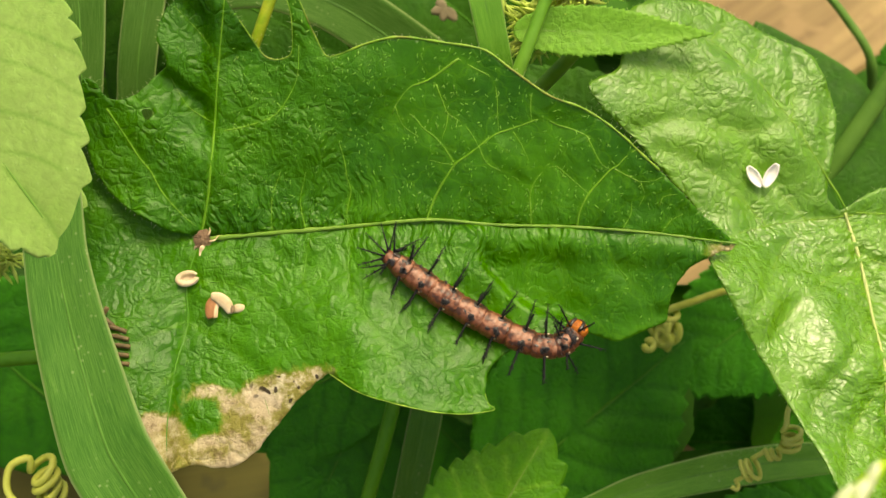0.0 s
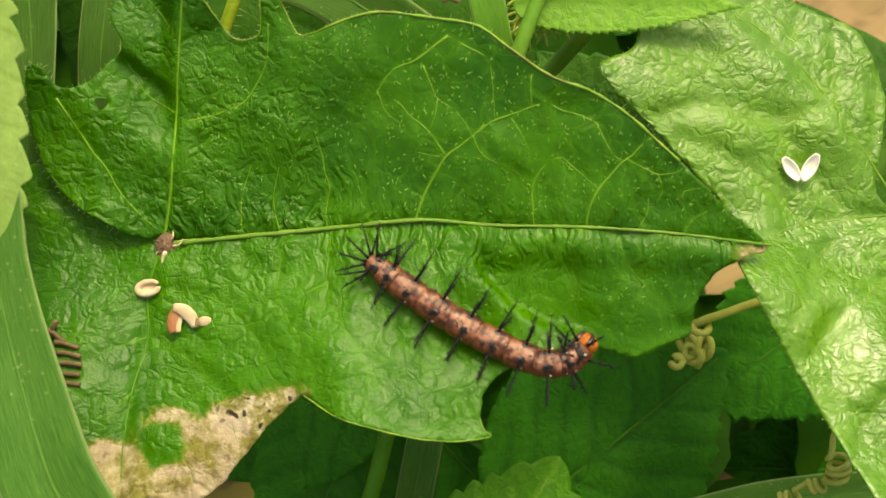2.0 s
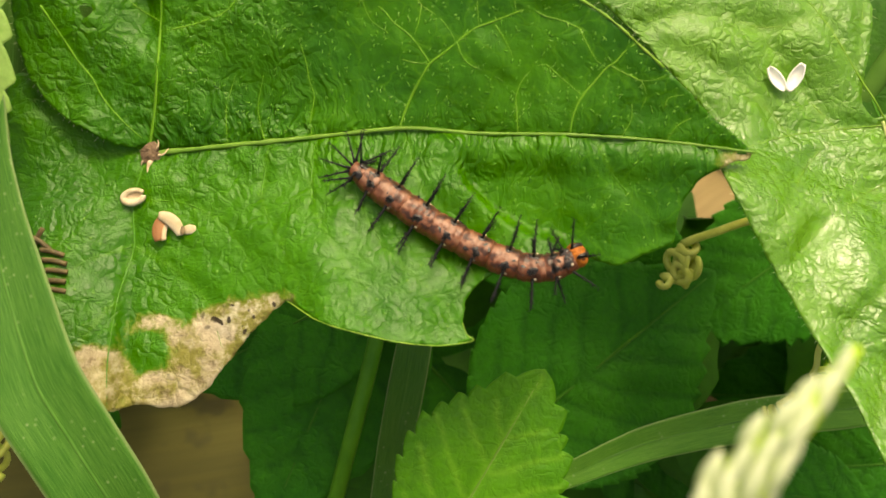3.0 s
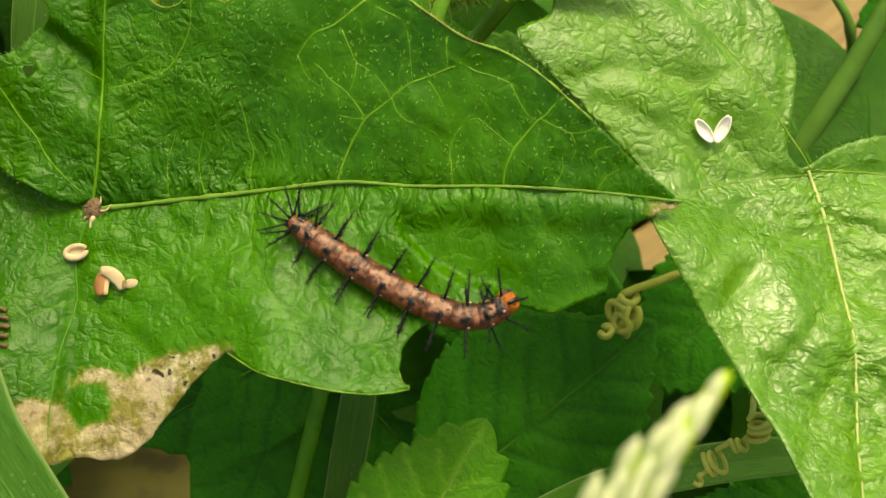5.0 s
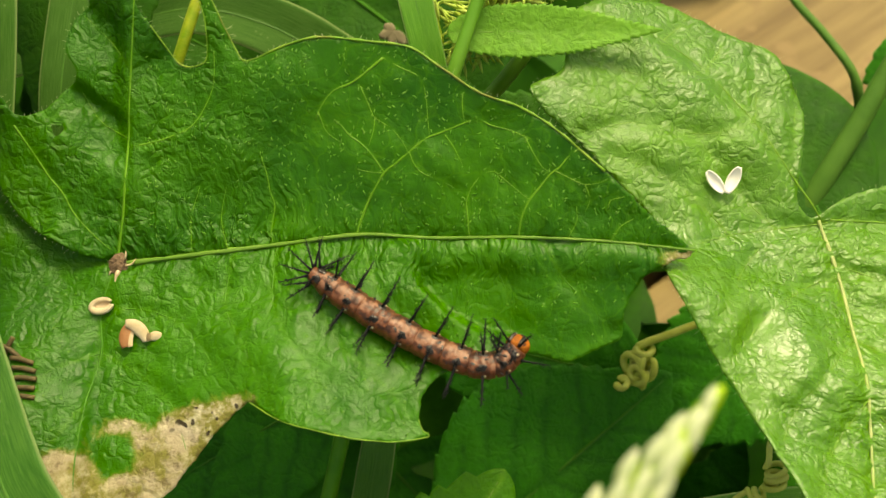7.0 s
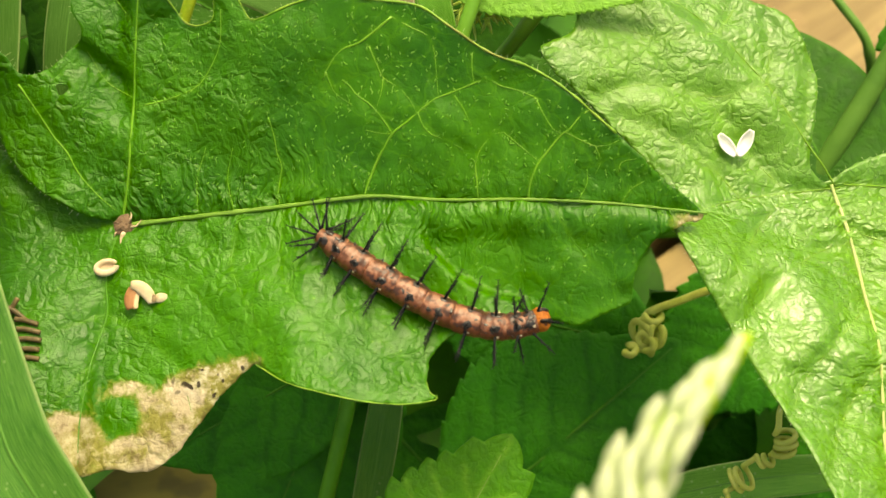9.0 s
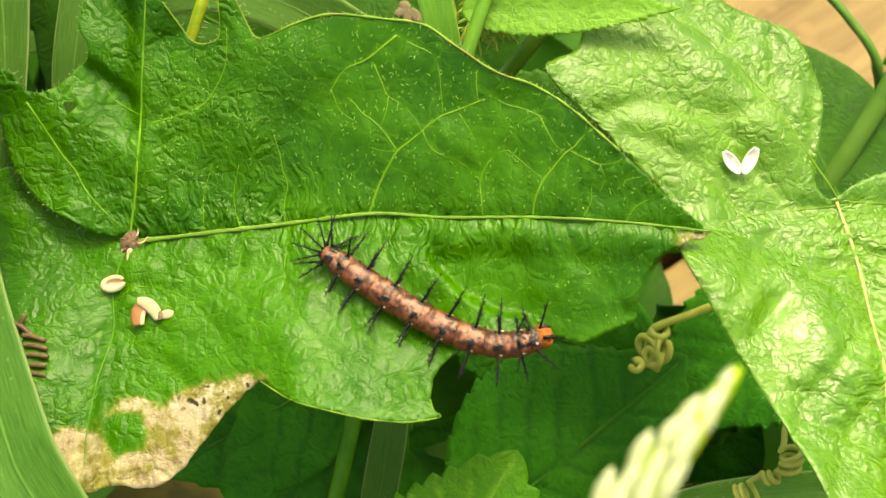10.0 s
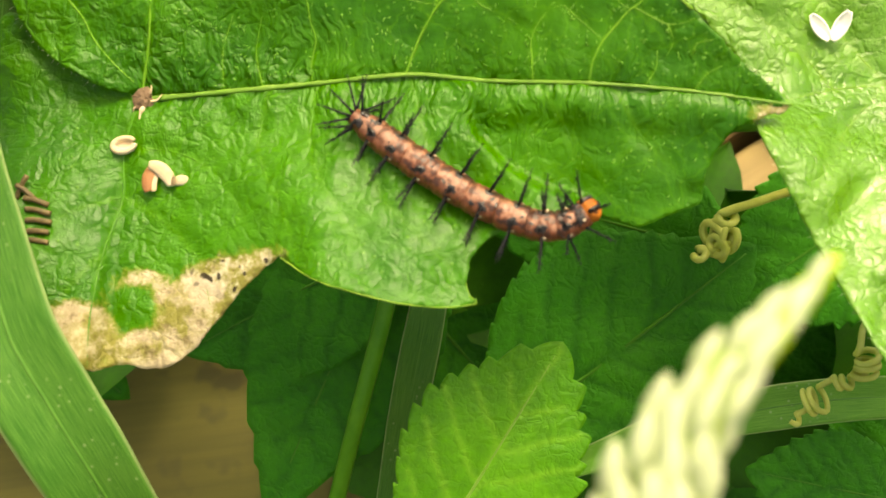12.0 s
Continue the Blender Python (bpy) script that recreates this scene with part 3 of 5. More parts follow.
def upper_crumple(u, v):
    d = np.maximum(v - rib_v(np.clip(u, -56, 38)), 0)
    return np.clip(0.3 + 1.0 * step01(-u, 20, 40) + 0.45 * np.exp(-d / 4.0), 0, 1.3)


def lower_crumple(u, v):
    c = np.array(CREASE)
    edge = np.interp(v, c[::-1, 1], c[::-1, 0])
    return 1.0 - 0.15 * step01(u, -34, -22) - 0.4 * step01(u - edge, 0, 4)


def upper_comb(u, v):
    return 0.3 + 1.0 * step01(-u, 18, 32)


def lower_comb(u, v):
    return 0.35 + 0.65 * step01(u, -34, -24) * step01(-u, -16, 2)


def lower_height(u, v):
    return main_height(u, np.minimum(v, rib_v(np.clip(u, -56, 38)))) - 0.2 * step01(-u, 56, 58)


UPPER_OUTLINE = [
    (-55.6, -0.6), (-60.5, -0.2), (-66.1, 2.6), (-69.8, 5.0), (-74.0, 10.1), (-76.0, 17.1), (-76.2, 23.9), (-75.3, 26.3), (-73.7, 25.9), (-71.5, 23.1), (-67.6, 23.2),
    (-63.7, 26.7), (-61.2, 29.4), (-62.9, 33.5), (-61.9, 38.0), (-59.2, 40.9), (-60.5, 44.2), (-66.7, 46.5), (-66.4, 49.0), (-58.2, 50.1), (-53.5, 59.7), (-47.2, 59.5),
    (-48.2, 49.5), (-50.5, 40.3), (-48.3, 36.6), (-44.4, 31.0), (-42.0, 30.2), (-39.5, 31.4), (-39.5, 37.5), (-40.7, 41.7), (-39.9, 43.4), (-38.7, 41.3), (-36.3, 36.1),
    (-33.6, 31.0), (-31.4, 31.2), (-26.4, 33.2), (-21.2, 34.3), (-13.5, 33.5), (-6.8, 32.4), (-1.9, 29.1), (4.4, 25.0), (10.2, 23.0), (15.6, 19.7), (23.6, 12.8),
    (30.1, 6.6), (37.2, 0.2), (24, 1.9), (11, 2.6), (-4, 2.6), (-15, 3.2), (-29, 1.6), (-43, 0)]
LOWER_OUTLINE = [
    (37.4, 0.6), (35.8, -0.9), (30.9, -3), (27.9, -6.6), (26.7, -11), (26.2, -13.7), (22.4, -15.4), (18, -17.2), (15, -16.6), (11, -15.8), (6, -16.4),
    (1, -17.6), (-2, -18.4), (-4.8, -21.6), (-5.5, -25.2), (-4.9, -26.8), (-3.8, -27.7), (-9.1, -28.4), (-15, -27.8), (-21.6, -26.5), (-27.5, -25), (-31.8, -23)]
EATEN_EDGE = [(-32.4, -22.9), (-37.2, -27.6), (-40.9, -32.2), (-44.4, -36.8), (-48.3, -39.5), (-51.5, -39.9), (-55, -39.4), (-58.6, -40.2), (-66, -33), (-72, -25)]
LOWER_OUTLINE += EATEN_EDGE + [(-78, -8), (-78, 10), (-68, 9), (-60, 3), (-56, -1.5), (-43, 0), (-29, 1.6), (-15, 3.2), (-4, 2.6), (11, 2.6), (24, 1.9)]


DRY_LINE = [(-31.3, -23.1), (-33.9, -22.1), (-39.4, -23.2), (-44.2, -24.5), (-46.8, -27.0), (-49.6, -27.9), (-53.1, -26.8), (-56.3, -27.2), (-57.9, -29.0), (-58.0, -31.8), (-60.4, -31.4), (-63.5, -31.5), (-66.1, -32.0)]


def main_dry(x, y):
    # dead tissue along the eaten margin, with one live island in it, and a pale dry leaf tip
    pts = np.column_stack([x, y])
    gap, _, _ = gap_to([curve_through(DRY_LINE, 0.8)], pts)
    patch = np.array(DRY_LINE + [(-80, -32), (-80, -70), (-20, -70), (-30, -30)], float)
    deep = np.where(inside(patch, pts), gap, -gap)
    band = step01(deep, -2.0, 2.0)
    band = band * (1 - 0.34 * step01(-x, 47, 51) * step01(y, -31, -28.5))
    isle = np.exp(-((((x + 54.0) / 3.5) ** 2 + ((y + 32.0) / 3.8) ** 2) ** 1.6))
    tip = step01(x, 31, 36) * step01(-y, -1.4, 0.0) * 0.85
    return np.clip(np.maximum(band - 1.15 * isle, tip), 0, 1)


def build_main_leaf():
    origin = (-55.5, -0.8, float(main_height(np.array([-55.5]), np.array([-0.8]))[0]))
    leaf = thing("vine_leaf", on_slope(*origin), "large green lobed vine leaf with eaten edges and brown tip", "leaf", "vine leaves")
    up_veins = vein_rows(
        [UP_RIB,
         [(-15.8, 3.0), (-14.6, 6.5), (-13.1, 9.7), (-11.1, 13.0), (-9.0, 14.6), (-7.1, 16.2), (-4.4, 18.3), (-2.2, 19.1), (1.4, 20.5), (3.7, 21.3), (5.9, 20.2), (8.6, 19.5), (11.2, 18.4)],
         [(10.3, 2.6), (10.7, 5.5), (11.8, 8.2), (13.5, 10.4), (15.3, 12.6), (16.6, 13.5), (17.9, 15.1), (19.5, 16.3)],
         [(-11.1, 30.9), (-12.9, 29.5), (-16.1, 27.2), (-18.8, 26.2), (-20.2, 24.9), (-21.6, 22.7), (-22.1, 21.4)],
         [(-29.6, 1.5), (-29.7, 4.7), (-29.1, 7.9), (-29.8, 10.2), (-30.2, 12.9), (-31.0, 15.8)],
         [(2.5, 2.6), (2.2, 6.0), (2.0, 8.2), (2.8, 10.5), (4.6, 12.7), (6.4, 13.1)],
         [(-53.1, 17.6), (-50.1, 18.1), (-46.8, 18.9), (-42.5, 20.7), (-40.1, 23.8), (-38.5, 27.4), (-38.2, 32.6)],
         [(-71.6, 21.2), (-69.0, 17.3), (-66.4, 13.1), (-64.2, 10.3), (-62.5, 7.1), (-59.3, 3.4), (-56.6, 1.0)],
         [(-11.1, 13.0), (-13.1, 16.0), (-14.9, 17.8), (-16.7, 19.1), (-18.0, 20.7), (-19.1, 21.5)],
         [(11.2, 18.4), (12.6, 15.7), (14.0, 13.5), (15.3, 12.8)], [(15.9, 13.0), (19.3, 11.3), (20.6, 10.8), (22.8, 11.0), (24.1, 11.7)],
         [(20.6, 10.8), (21.5, 8.6), (20.7, 6.5)], [(24.2, 6.8), (24.6, 8.3), (26.8, 8.8)], [(6.4, 13.1), (8.6, 11.3), (11.8, 8.6)],
         [(-7.1, 16.3), (-6.2, 14.1), (-4.9, 12.8), (-2.2, 11.7), (0.1, 10.5)], [(-1.3, 18.8), (0.1, 16.7), (1.4, 14.1)], [(-11.4, 13.0), (-13.1, 13.1), (-15.4, 13.6)],
         [(-11.1, 30.9), (-8.4, 29.4), (-5.3, 27.8), (-4.4, 25.1), (-4.1, 21.6), (-3.8, 18.5)], [(-14.7, 26.6), (-13.4, 23.5), (-12.5, 21.7), (-9.8, 19.9), (-8.0, 17.7), (-7.3, 16.2)],
         [(-12.5, 21.7), (-12.8, 19.5), (-13.5, 17.3)], [(-21.6, 22.7), (-20.3, 19.6), (-17.6, 17.6)], [(1.4, 25.1), (1.4, 22.9), (1.7, 20.7)],
         [(24.8, 2.0), (26.1, 4.1), (28.2, 5.4)], [(18.1, 2.4), (19.4, 5.0), (19.4, 7.3)], [(-52, 30), (-56, 35), (-60, 39)], [(-53, 19), (-58, 22), (-61, 27)],
         [(-43, 0.2), (-43, 6), (-41.5, 11)], [(-37, 0.9), (-38, 6), (-37, 11)]],
        [0.23, 0.19, 0.18, 0.20, 0.13, 0.13, 0.13, 0.17, 0.13] + [0.09] * 20)
    low_veins = vein_rows(
        [DOWN_RIB, [(14, 2.3), (17.5, -4), (22.5, -9), (24.5, -12)], [(-22, 2.4), (-22, -7), (-17, -15), (-9, -22), (-6, -27)], [(-36, 0.7), (-37, -8), (-33, -15), (-29, -23)],
         [(-57.5, -16), (-51, -19), (-45, -24), (-42, -31)], [(-58, -9), (-50, -9), (-43, -12), (-38, -18)], [(-57.5, -16), (-64, -18), (-68, -21)], [(-59, -24), (-63, -29), (-64, -34)],
         [(3, 2.6), (7, -3), (9, -8), (9, -13)], [(-15, 3), (-12, -6), (-5, -13), (1, -16)], [(-29, 1.4), (-29, -8), (-24, -16), (-18, -24)], [(-56, -1.6), (-63, -1.5), (-70, -4)]],
        [0.24] + [0.12] * 11)
    rib = vein_rows([MAIN_RIB], [0.42])
    top, ring = vine_blade("upper_blade", leaf, origin, UPPER_OUTLINE, upper_height, up_veins + rib, VINE_LEAF, seed=3, holes=[(-64.6, 20.4, 0.62)], crumple=upper_crumple, comb=upper_comb)
    under, _ = vine_blade("lower_blade", leaf, origin, LOWER_OUTLINE, lower_height, low_veins + rib, VINE_LEAF, dryness=main_dry, seed=8, quilt=0.32, crumple=lower_crumple, comb=lower_comb)
    ridge = lambda u, v: np.maximum(np.maximum(top(u, v), under(u, v)), main_height(u, v))
    vein_tubes(leaf, origin, rib, ridge, VEIN, "midrib", 0.10, 0.45, 0.55)
    vein_tubes(leaf, origin, up_veins[:1], top, FINE_VEIN, "lobe_rib", 0.02)
    vein_tubes(leaf, origin, low_veins[:1], under, LOW_VEIN, "lobe_rib", -0.02)
    vein_tubes(leaf, origin, up_veins[1:], top, FINE_VEIN, "side_vein", 0.02, 0.45)
    vein_tubes(leaf, origin, low_veins[1:], under, LOW_VEIN, "side_vein", -0.08)
    dry = [(l[:15], 0.44) for l, _ in rib]
    vein_tubes(leaf, origin, dry, ridge, HUSK_TAN, "dry_rib", 0.02, 0.35, 0.5)
    # a pale raised rim along the upper margin
    rim = curve_through(UPPER_OUTLINE[24:44], 0.6)
    z = top(rim[:, 0], rim[:, 1])
    wave = (0.10 + 0.10 * step01(rim[:, 0], -34, -24)) * (1 + 0.4 * wob(rim[:, 0], rim[:, 1], 50, 0.9))
    part("margin", tube("margin", np.column_stack([rim, z + 0.05]) - np.array(origin), wave, RIM, 6), leaf)
    # a thin pale rim along the lower margin
    edge = curve_through(LOWER_OUTLINE[14:22], 0.6)
    z = under(edge[:, 0], edge[:, 1])
    part("margin", tube("margin", np.column_stack([edge, z]) - np.array(origin), 0.09 * (1 + 0.4 * wob(edge[:, 0], edge[:, 1], 52, 0.9)), RIM, 6), leaf)
    leaf_hairs(leaf, origin, ring, top, 850, 14, lambda x, y: (y > rib_v(x) + 0.6) & (x > -50))
    leaf_hairs(leaf, origin, np.array(LOWER_OUTLINE), under, 240, 15, lambda x, y: (y < rib_v(x) - 0.6) & (x > -8))
    edge_hairs(leaf, ring, origin, upper_height, 0.7, 2, 4, lambda x, y: y > rib_v(x) + 2)
    return leaf


build_main_leaf()


# ---- the glossy vine leaf behind ----
def glossy_height(u, v):
    # nearly level lower lobe that lifts towards the viewer, upper lobe leaning back
    up = np.maximum(v - 4, 0)
    low = np.maximum(4 - v, 0)
    h = -8.0 - 0.17 * (u - 30) - 0.16 * up + 0.57 * low
    fold = 0.12 * np.abs((u - 64) + 0.15 * (v - 6)) * step01(-v, -6, 6)
    roll = -0.009 * np.maximum(up - 14, 0) ** 2
    ridge = 1.4 * np.exp(-(((u - 44) * 0.75 + (v - 24) * 0.66) / 4.5) ** 2) * step01(v, 6, 16)
    wave = 1.5 * np.sin((u * 0.55 + v) * 0.25 - 2.13) * step01(-v, -4, 4)
    # two swellings of the lower lobe that lie square between sun and sky
    swell = np.exp(-((((u - 50.5) / 6.0) ** 2 + ((v + 14.5) / 6.5) ** 2) ** 2))
    swell2 = np.exp(-((((u - 68.5) / 3.2) ** 2 + ((v + 27) / 5.0) ** 2) ** 2))
    wave = wave * (1 - swell) + swell * 0.34 * (u - 50.5) + swell2 * 0.11 * (u - 68.5)
    return h + fold + roll + ridge + wave


GLOSSY_OUTLINE = [
    (33.2, -1.8), (33, 5), (27, 12), (20.6, 18.8), (15, 23.6), (12.8, 27.6), (14.6, 29), (18, 30.5), (19, 34), (19.5, 39), (22, 42.6), (28, 44.2), (36.5, 43.6), (44.6, 39.8),
    (50.1, 37), (56, 33.8), (59.7, 24), (58.6, 15), (57.7, 8.6), (60, 5.7), (62.4, 7), (66.4, 9.4), (72.5, 11.1), (82, 12), (94, 9), (92, -4), (84, -12),
    (82, -28), (76, -44), (68, -58), (60, -54), (54, -42.5), (51, -35.2), (47, -27.8), (41.8, -18.8), (36.9, -9.8)]


def glossy_crumple(u, v):
    return 0.85 - 0.45 * np.exp(-((((u - 50.5) / 5.0) ** 2 + ((v + 14.5) / 5.5) ** 2) ** 2)) + 0.15 * step01(v, 8, 20)


def build_glossy_leaf():
    origin = (61.5, 5.5, float(glossy_height(np.array([61.5]), np.array([5.5]))[0]))
    leaf = thing("vine_leaf", on_slope(*origin), "glossy light green lobed vine leaf with a shining surface", "leaf", "vine leaves")
    veins = vein_rows(
        [[(61.5, 5.5), (62.8, 0.6), (64.3, -6.5), (64.6, -15.3), (64.8, -23), (64.2, -31), (62, -44), (60, -52)], [(63, 5), (54, 4), (46, 3), (38, 1)],
         [(62, 5.5), (57, 13), (51, 22), (43, 31), (33, 39)], [(63.5, 5.5), (74, 5), (86, 3)],
         [(64, -4), (57, -6), (50, -10), (44, -16)], [(64.6, -14), (58, -19), (52, -25), (49, -30)], [(64.8, -23), (58, -30), (53, -38)], [(64.6, -14), (72, -18), (79, -26)],
         [(57, 13), (58, 21), (59, 28)], [(51, 22), (42, 20), (31, 22), (21, 20)], [(51, 22), (52, 29), (52, 34)], [(43, 31), (33, 30), (22, 33)], [(46, 3), (40, 9), (33, 14), (26, 16)],
         [(54, 4), (48, 10), (43, 17)], [(54, 4), (47, -3), (42, -10)], [(36, 36.5), (40, 40), (41, 42)], [(43, 31), (46, 35), (47, 38)], [(63.5, -2), (72, -5), (82, -8)], [(64.8, -24), (70, -30), (74, -38)]],
        [0.34, 0.15, 0.16, 0.2] + [0.1] * 15)
    top, ring = vine_blade("blade", leaf, origin, GLOSSY_OUTLINE, glossy_height, veins, GLOSSY_LEAF, step=0.75, seed=21, quilt=0.7, edge_step=0.6, crumple=glossy_crumple, comb=lambda x, y: 0.6 + 0 * x, groove=0.3, matte=lambda x, y: step01(y, -2, 9))
    vein_tubes(leaf, origin, veins[:1], top, PALE_VEIN, "midrib", 0.0, 0.5)
    vein_tubes(leaf, origin, veins[1:4], top, GLOSSY_VEIN, "lobe_rib", 0.0)
    vein_tubes(leaf, origin, veins[4:], top, GLOSSY_VEIN, "side_vein", -0.04)
    edge_hairs(leaf, ring, origin, glossy_height, 0.6, 2, 6)
    return leaf


build_glossy_leaf()


# ---- toothed leaves ----
def ovate_leaf(name, label, base, heading, length, width, material, roll=0, pitch=0, teeth=14, tooth=0.5, fold=0.12, droop=0.004, pairs=6, seed=1, widest=0.38, group="toothed leaves", step=None, category="leaf", stalk=0, rounded=False, sweep=0.75):
    leaf = thing(name, on_slope(*base, 0, 0, heading) @ pose(0, 0, 0, roll, -pitch, 0), label, category, group)
    s = np.linspace(0, 1, max(60, teeth * 10))
    k = math.log(0.5) / math.log(widest)
    half = width / 2 * np.sin(np.pi * np.clip(s, 0, 1) ** k) ** 0.85
    half *= 1 - 0.25 * step01(s, 0.6, 1.0)
    r = np.random.RandomState(seed)

    def margin():
        """Uneven teeth that lean towards the tip: a long curved outer side and a short step back."""
        cuts = np.cumsum(np.r_[0, r.uniform(0.6, 1.4, teeth)])
        cuts = cuts / cuts[-1]
        tall = r.uniform(0.6, 1.3, teeth)
        k = np.clip(np.searchsorted(cuts, s, side="right") - 1, 0, teeth - 1)
        f = (s - cuts[k]) / (cuts[k + 1] - cuts[k])
        lobe = np.where(f < 0.8, (f / 0.8) ** (0.5 if rounded else 0.9), (1 - f) / 0.2)
        return tooth * tall[k] * lobe * np.clip(half / (width * 0.15), 0, 1), f

    bite, f = margin()
    right = np.column_stack([s * length + bite * 0.7 * f, half + bite])
    bite, f = margin()
    left = np.column_stack([s * length + bite * 0.7 * f, -0.96 * half - bite])
    ring = np.vstack([right[:-1], left[::-1][:-1]])
    ring = ring[np.r_[True, np.linalg.norm(np.diff(ring, axis=0), axis=1) > 0.02]]
    step = step or max(0.8, length / 55)
    pts, faces = sheet(ring, step)
    lines = [np.array([(0, 0), (length * 0.98, 0)], float)]
    for i in range(pairs):
        x0 = length * (0.06 + 0.78 * i / pairs)
        for sgn in (1, -1):
            w = np.interp((x0 / length) + 0.16, s, half)
            lines.append(curve_through([(x0, 0), (x0 + 0.4 * sweep * w + 1, sgn * w * 0.45), (x0 + sweep * w + 1, sgn * w * 0.93)], 1.0))
    stray = 0.016 * width * np.column_stack([wob(pts[:, 0], pts[:, 1], seed + 3, width * 0.07), wob(pts[:, 0], pts[:, 1], seed + 4, width * 0.07)])
    gap, along, _ = gap_to(lines, pts + stray)
    mid = np.abs(pts[:, 1])
    z = fold * mid - droop * pts[:, 0] ** 2 - 0.004 * mid**2
    z += (0.035 if material == NETTLE_LEAF else 0.004 if material == PALE_LEAF else 0.02) * width / 4 * (1 - np.exp(-((gap / (width * 0.06)) ** 2))) + 0.02 * width / 4 * wob(pts[:, 0], pts[:, 1], seed, width * 0.09)
    me = mesh_of("blade", np.column_stack([pts, z]) * MM, faces, material)
    note(me, "vein", np.clip(np.exp(-((gap / (0.3 if material == PALE_LEAF else 0.008 * width + 0.25)) ** 2)) * (0.45 if material in (PALE_LEAF, WEED_LEAF) else 0.6 if material == NETTLE_LEAF else 0.4), 0, 1))
    note(me, "dry", np.zeros(len(pts)))
    for extra in ("run", "wide", "comb", "bleach"):
        note(me, extra, np.zeros(len(pts)))
    note(me, "crumple", np.full(len(pts), 0.35 if material == PALE_LEAF else 0.6))
    thick(part("blade", me, leaf), 0.25)
    rib = np.column_stack([np.linspace(0, length * 0.96, 24), np.zeros(24)])
    zr = -droop * rib[:, 0] ** 2
    part("midrib", tube("midrib", np.column_stack([rib, zr - 0.05]), np.linspace(0.013 * width, 0.004 * width, 24), PALE_RIB if material == PALE_LEAF else VEIN if material in (YOUNG_LEAF, WEED_LEAF) else NETTLE_RIB, 6), leaf)
    if stalk:
        xs = np.linspace(0, -stalk, 8)
        part("leaf_stalk", tube("leaf_stalk", np.column_stack([xs, 0 * xs, -0.02 * xs**2]), 0.02 * width, STEM_GREEN, 6), leaf)
    return leaf


def aim(base, tip):
    d = np.subtract(tip, base)
    return math.degrees(math.atan2(d[1], d[0])), float(np.hypot(*d))


def leaf_between(name, label, base, tip, width, w, material, **more):
    h, l = aim(base, tip)
    return ovate_leaf(name, label, (*base, w), h, l, width, material, **more)


# the pale leaf nearest the light, and the toothed leaves below and behind the vine
leaf_between("toothed_leaf", "pale yellow-green toothed leaf catching the light", (-123, 67), (-73.2, -4.4), 46, 13, PALE_LEAF, teeth=22, tooth=1.5, rounded=True, sweep=1.1, roll=-4, pitch=1, droop=0.001, pairs=7, seed=2, step=0.5, widest=0.5)
leaf_between("toothed_leaf", "bright green toothed leaf in the light under the vine", (-15, -79), (9, -37.4), 27, -17, YOUNG_LEAF, teeth=13, tooth=1.9, rounded=True, roll=4, droop=0.0015, pairs=6, seed=5, step=0.7, widest=0.56)
leaf_between("toothed_leaf", "dark green toothed leaf in the shade under the vine", (-2, -62), (44, -24), 46, -52, NETTLE_LEAF, teeth=18, tooth=1.0, roll=6, droop=0.0008, seed=7, widest=0.45)
leaf_between("toothed_leaf", "dark green toothed leaf in the shade under the vine", (76, -10), (38, -39), 34, -66, NETTLE_LEAF, teeth=16, tooth=1.2, roll=-5, droop=0.001, seed=9, widest=0.4)
# the deepest leaves take the copy whose colour is darkened as shade
leaf_between("toothed_leaf", "dark green toothed leaf in deep shade near the soil", (100, -50), (48, -44), 44, -98, SHADE_TINTED_LEAF, teeth=14, tooth=1.0, seed=11)
leaf_between("toothed_leaf", "dark green leaf in the shade below the dry leaf tip", (-18, -14), (-43, -76), 33, -40, NETTLE_LEAF, teeth=10, tooth=0.7, seed=12, droop=0.001, widest=0.42)
leaf_between("toothed_leaf", "dark green toothed leaf in deep shade near the soil", (20, -90), (72, -58), 36, -72, NETTLE_LEAF, teeth=14, tooth=0.9, seed=13)
leaf_between("toothed_leaf", "dark green leaf in the shade behind the glossy vine leaf", (82, -6), (60, 46), 34, -62, SHADE_TINTED_LEAF, teeth=6, tooth=0.3, seed=14, widest=0.5)
leaf_between("toothed_leaf", "pale grey-green leaf behind the flower cluster", (34, 62), (30, 42), 17, -32, WEED_LEAF, teeth=8, tooth=0.4, seed=15, widest=0.5)
leaf_between("toothed_leaf", "light green toothed leaf of the flowering weed", (-1.0, 36.8), (35.1, 37.2), 8.8, -9.5, WEED_LEAF, teeth=28, tooth=0.4, roll=-4, droop=0.0004, fold=0.12, pairs=11, seed=16, step=0.5, widest=0.33)
# the leaves behind the vine likewise carry their shade in the colour
leaf_between("toothed_leaf", "dark green leaf in the shade behind the vine", (-30, 62), (14, 30), 44, -72, SHADE_TINTED_LEAF, teeth=14, tooth=0.7, seed=17)
leaf_between("toothed_leaf", "dark green leaf in the shade behind the vine", (-60, 66), (-78, 22), 26, -30, SHADE_TINTED_LEAF, teeth=8, tooth=0.6, seed=18)
leaf_between("toothed_leaf", "dark green leaf in deep shade beside the grass", (-120, -20), (-78, -62), 44, -60, NETTLE_LEAF, teeth=10, tooth=0.7, seed=19)
leaf_between("toothed_leaf", "dark green leaf in deep shade near the soil", (-30, -30), (10, -75), 44, -85, NETTLE_LEAF, teeth=12, tooth=0.8, seed=20)


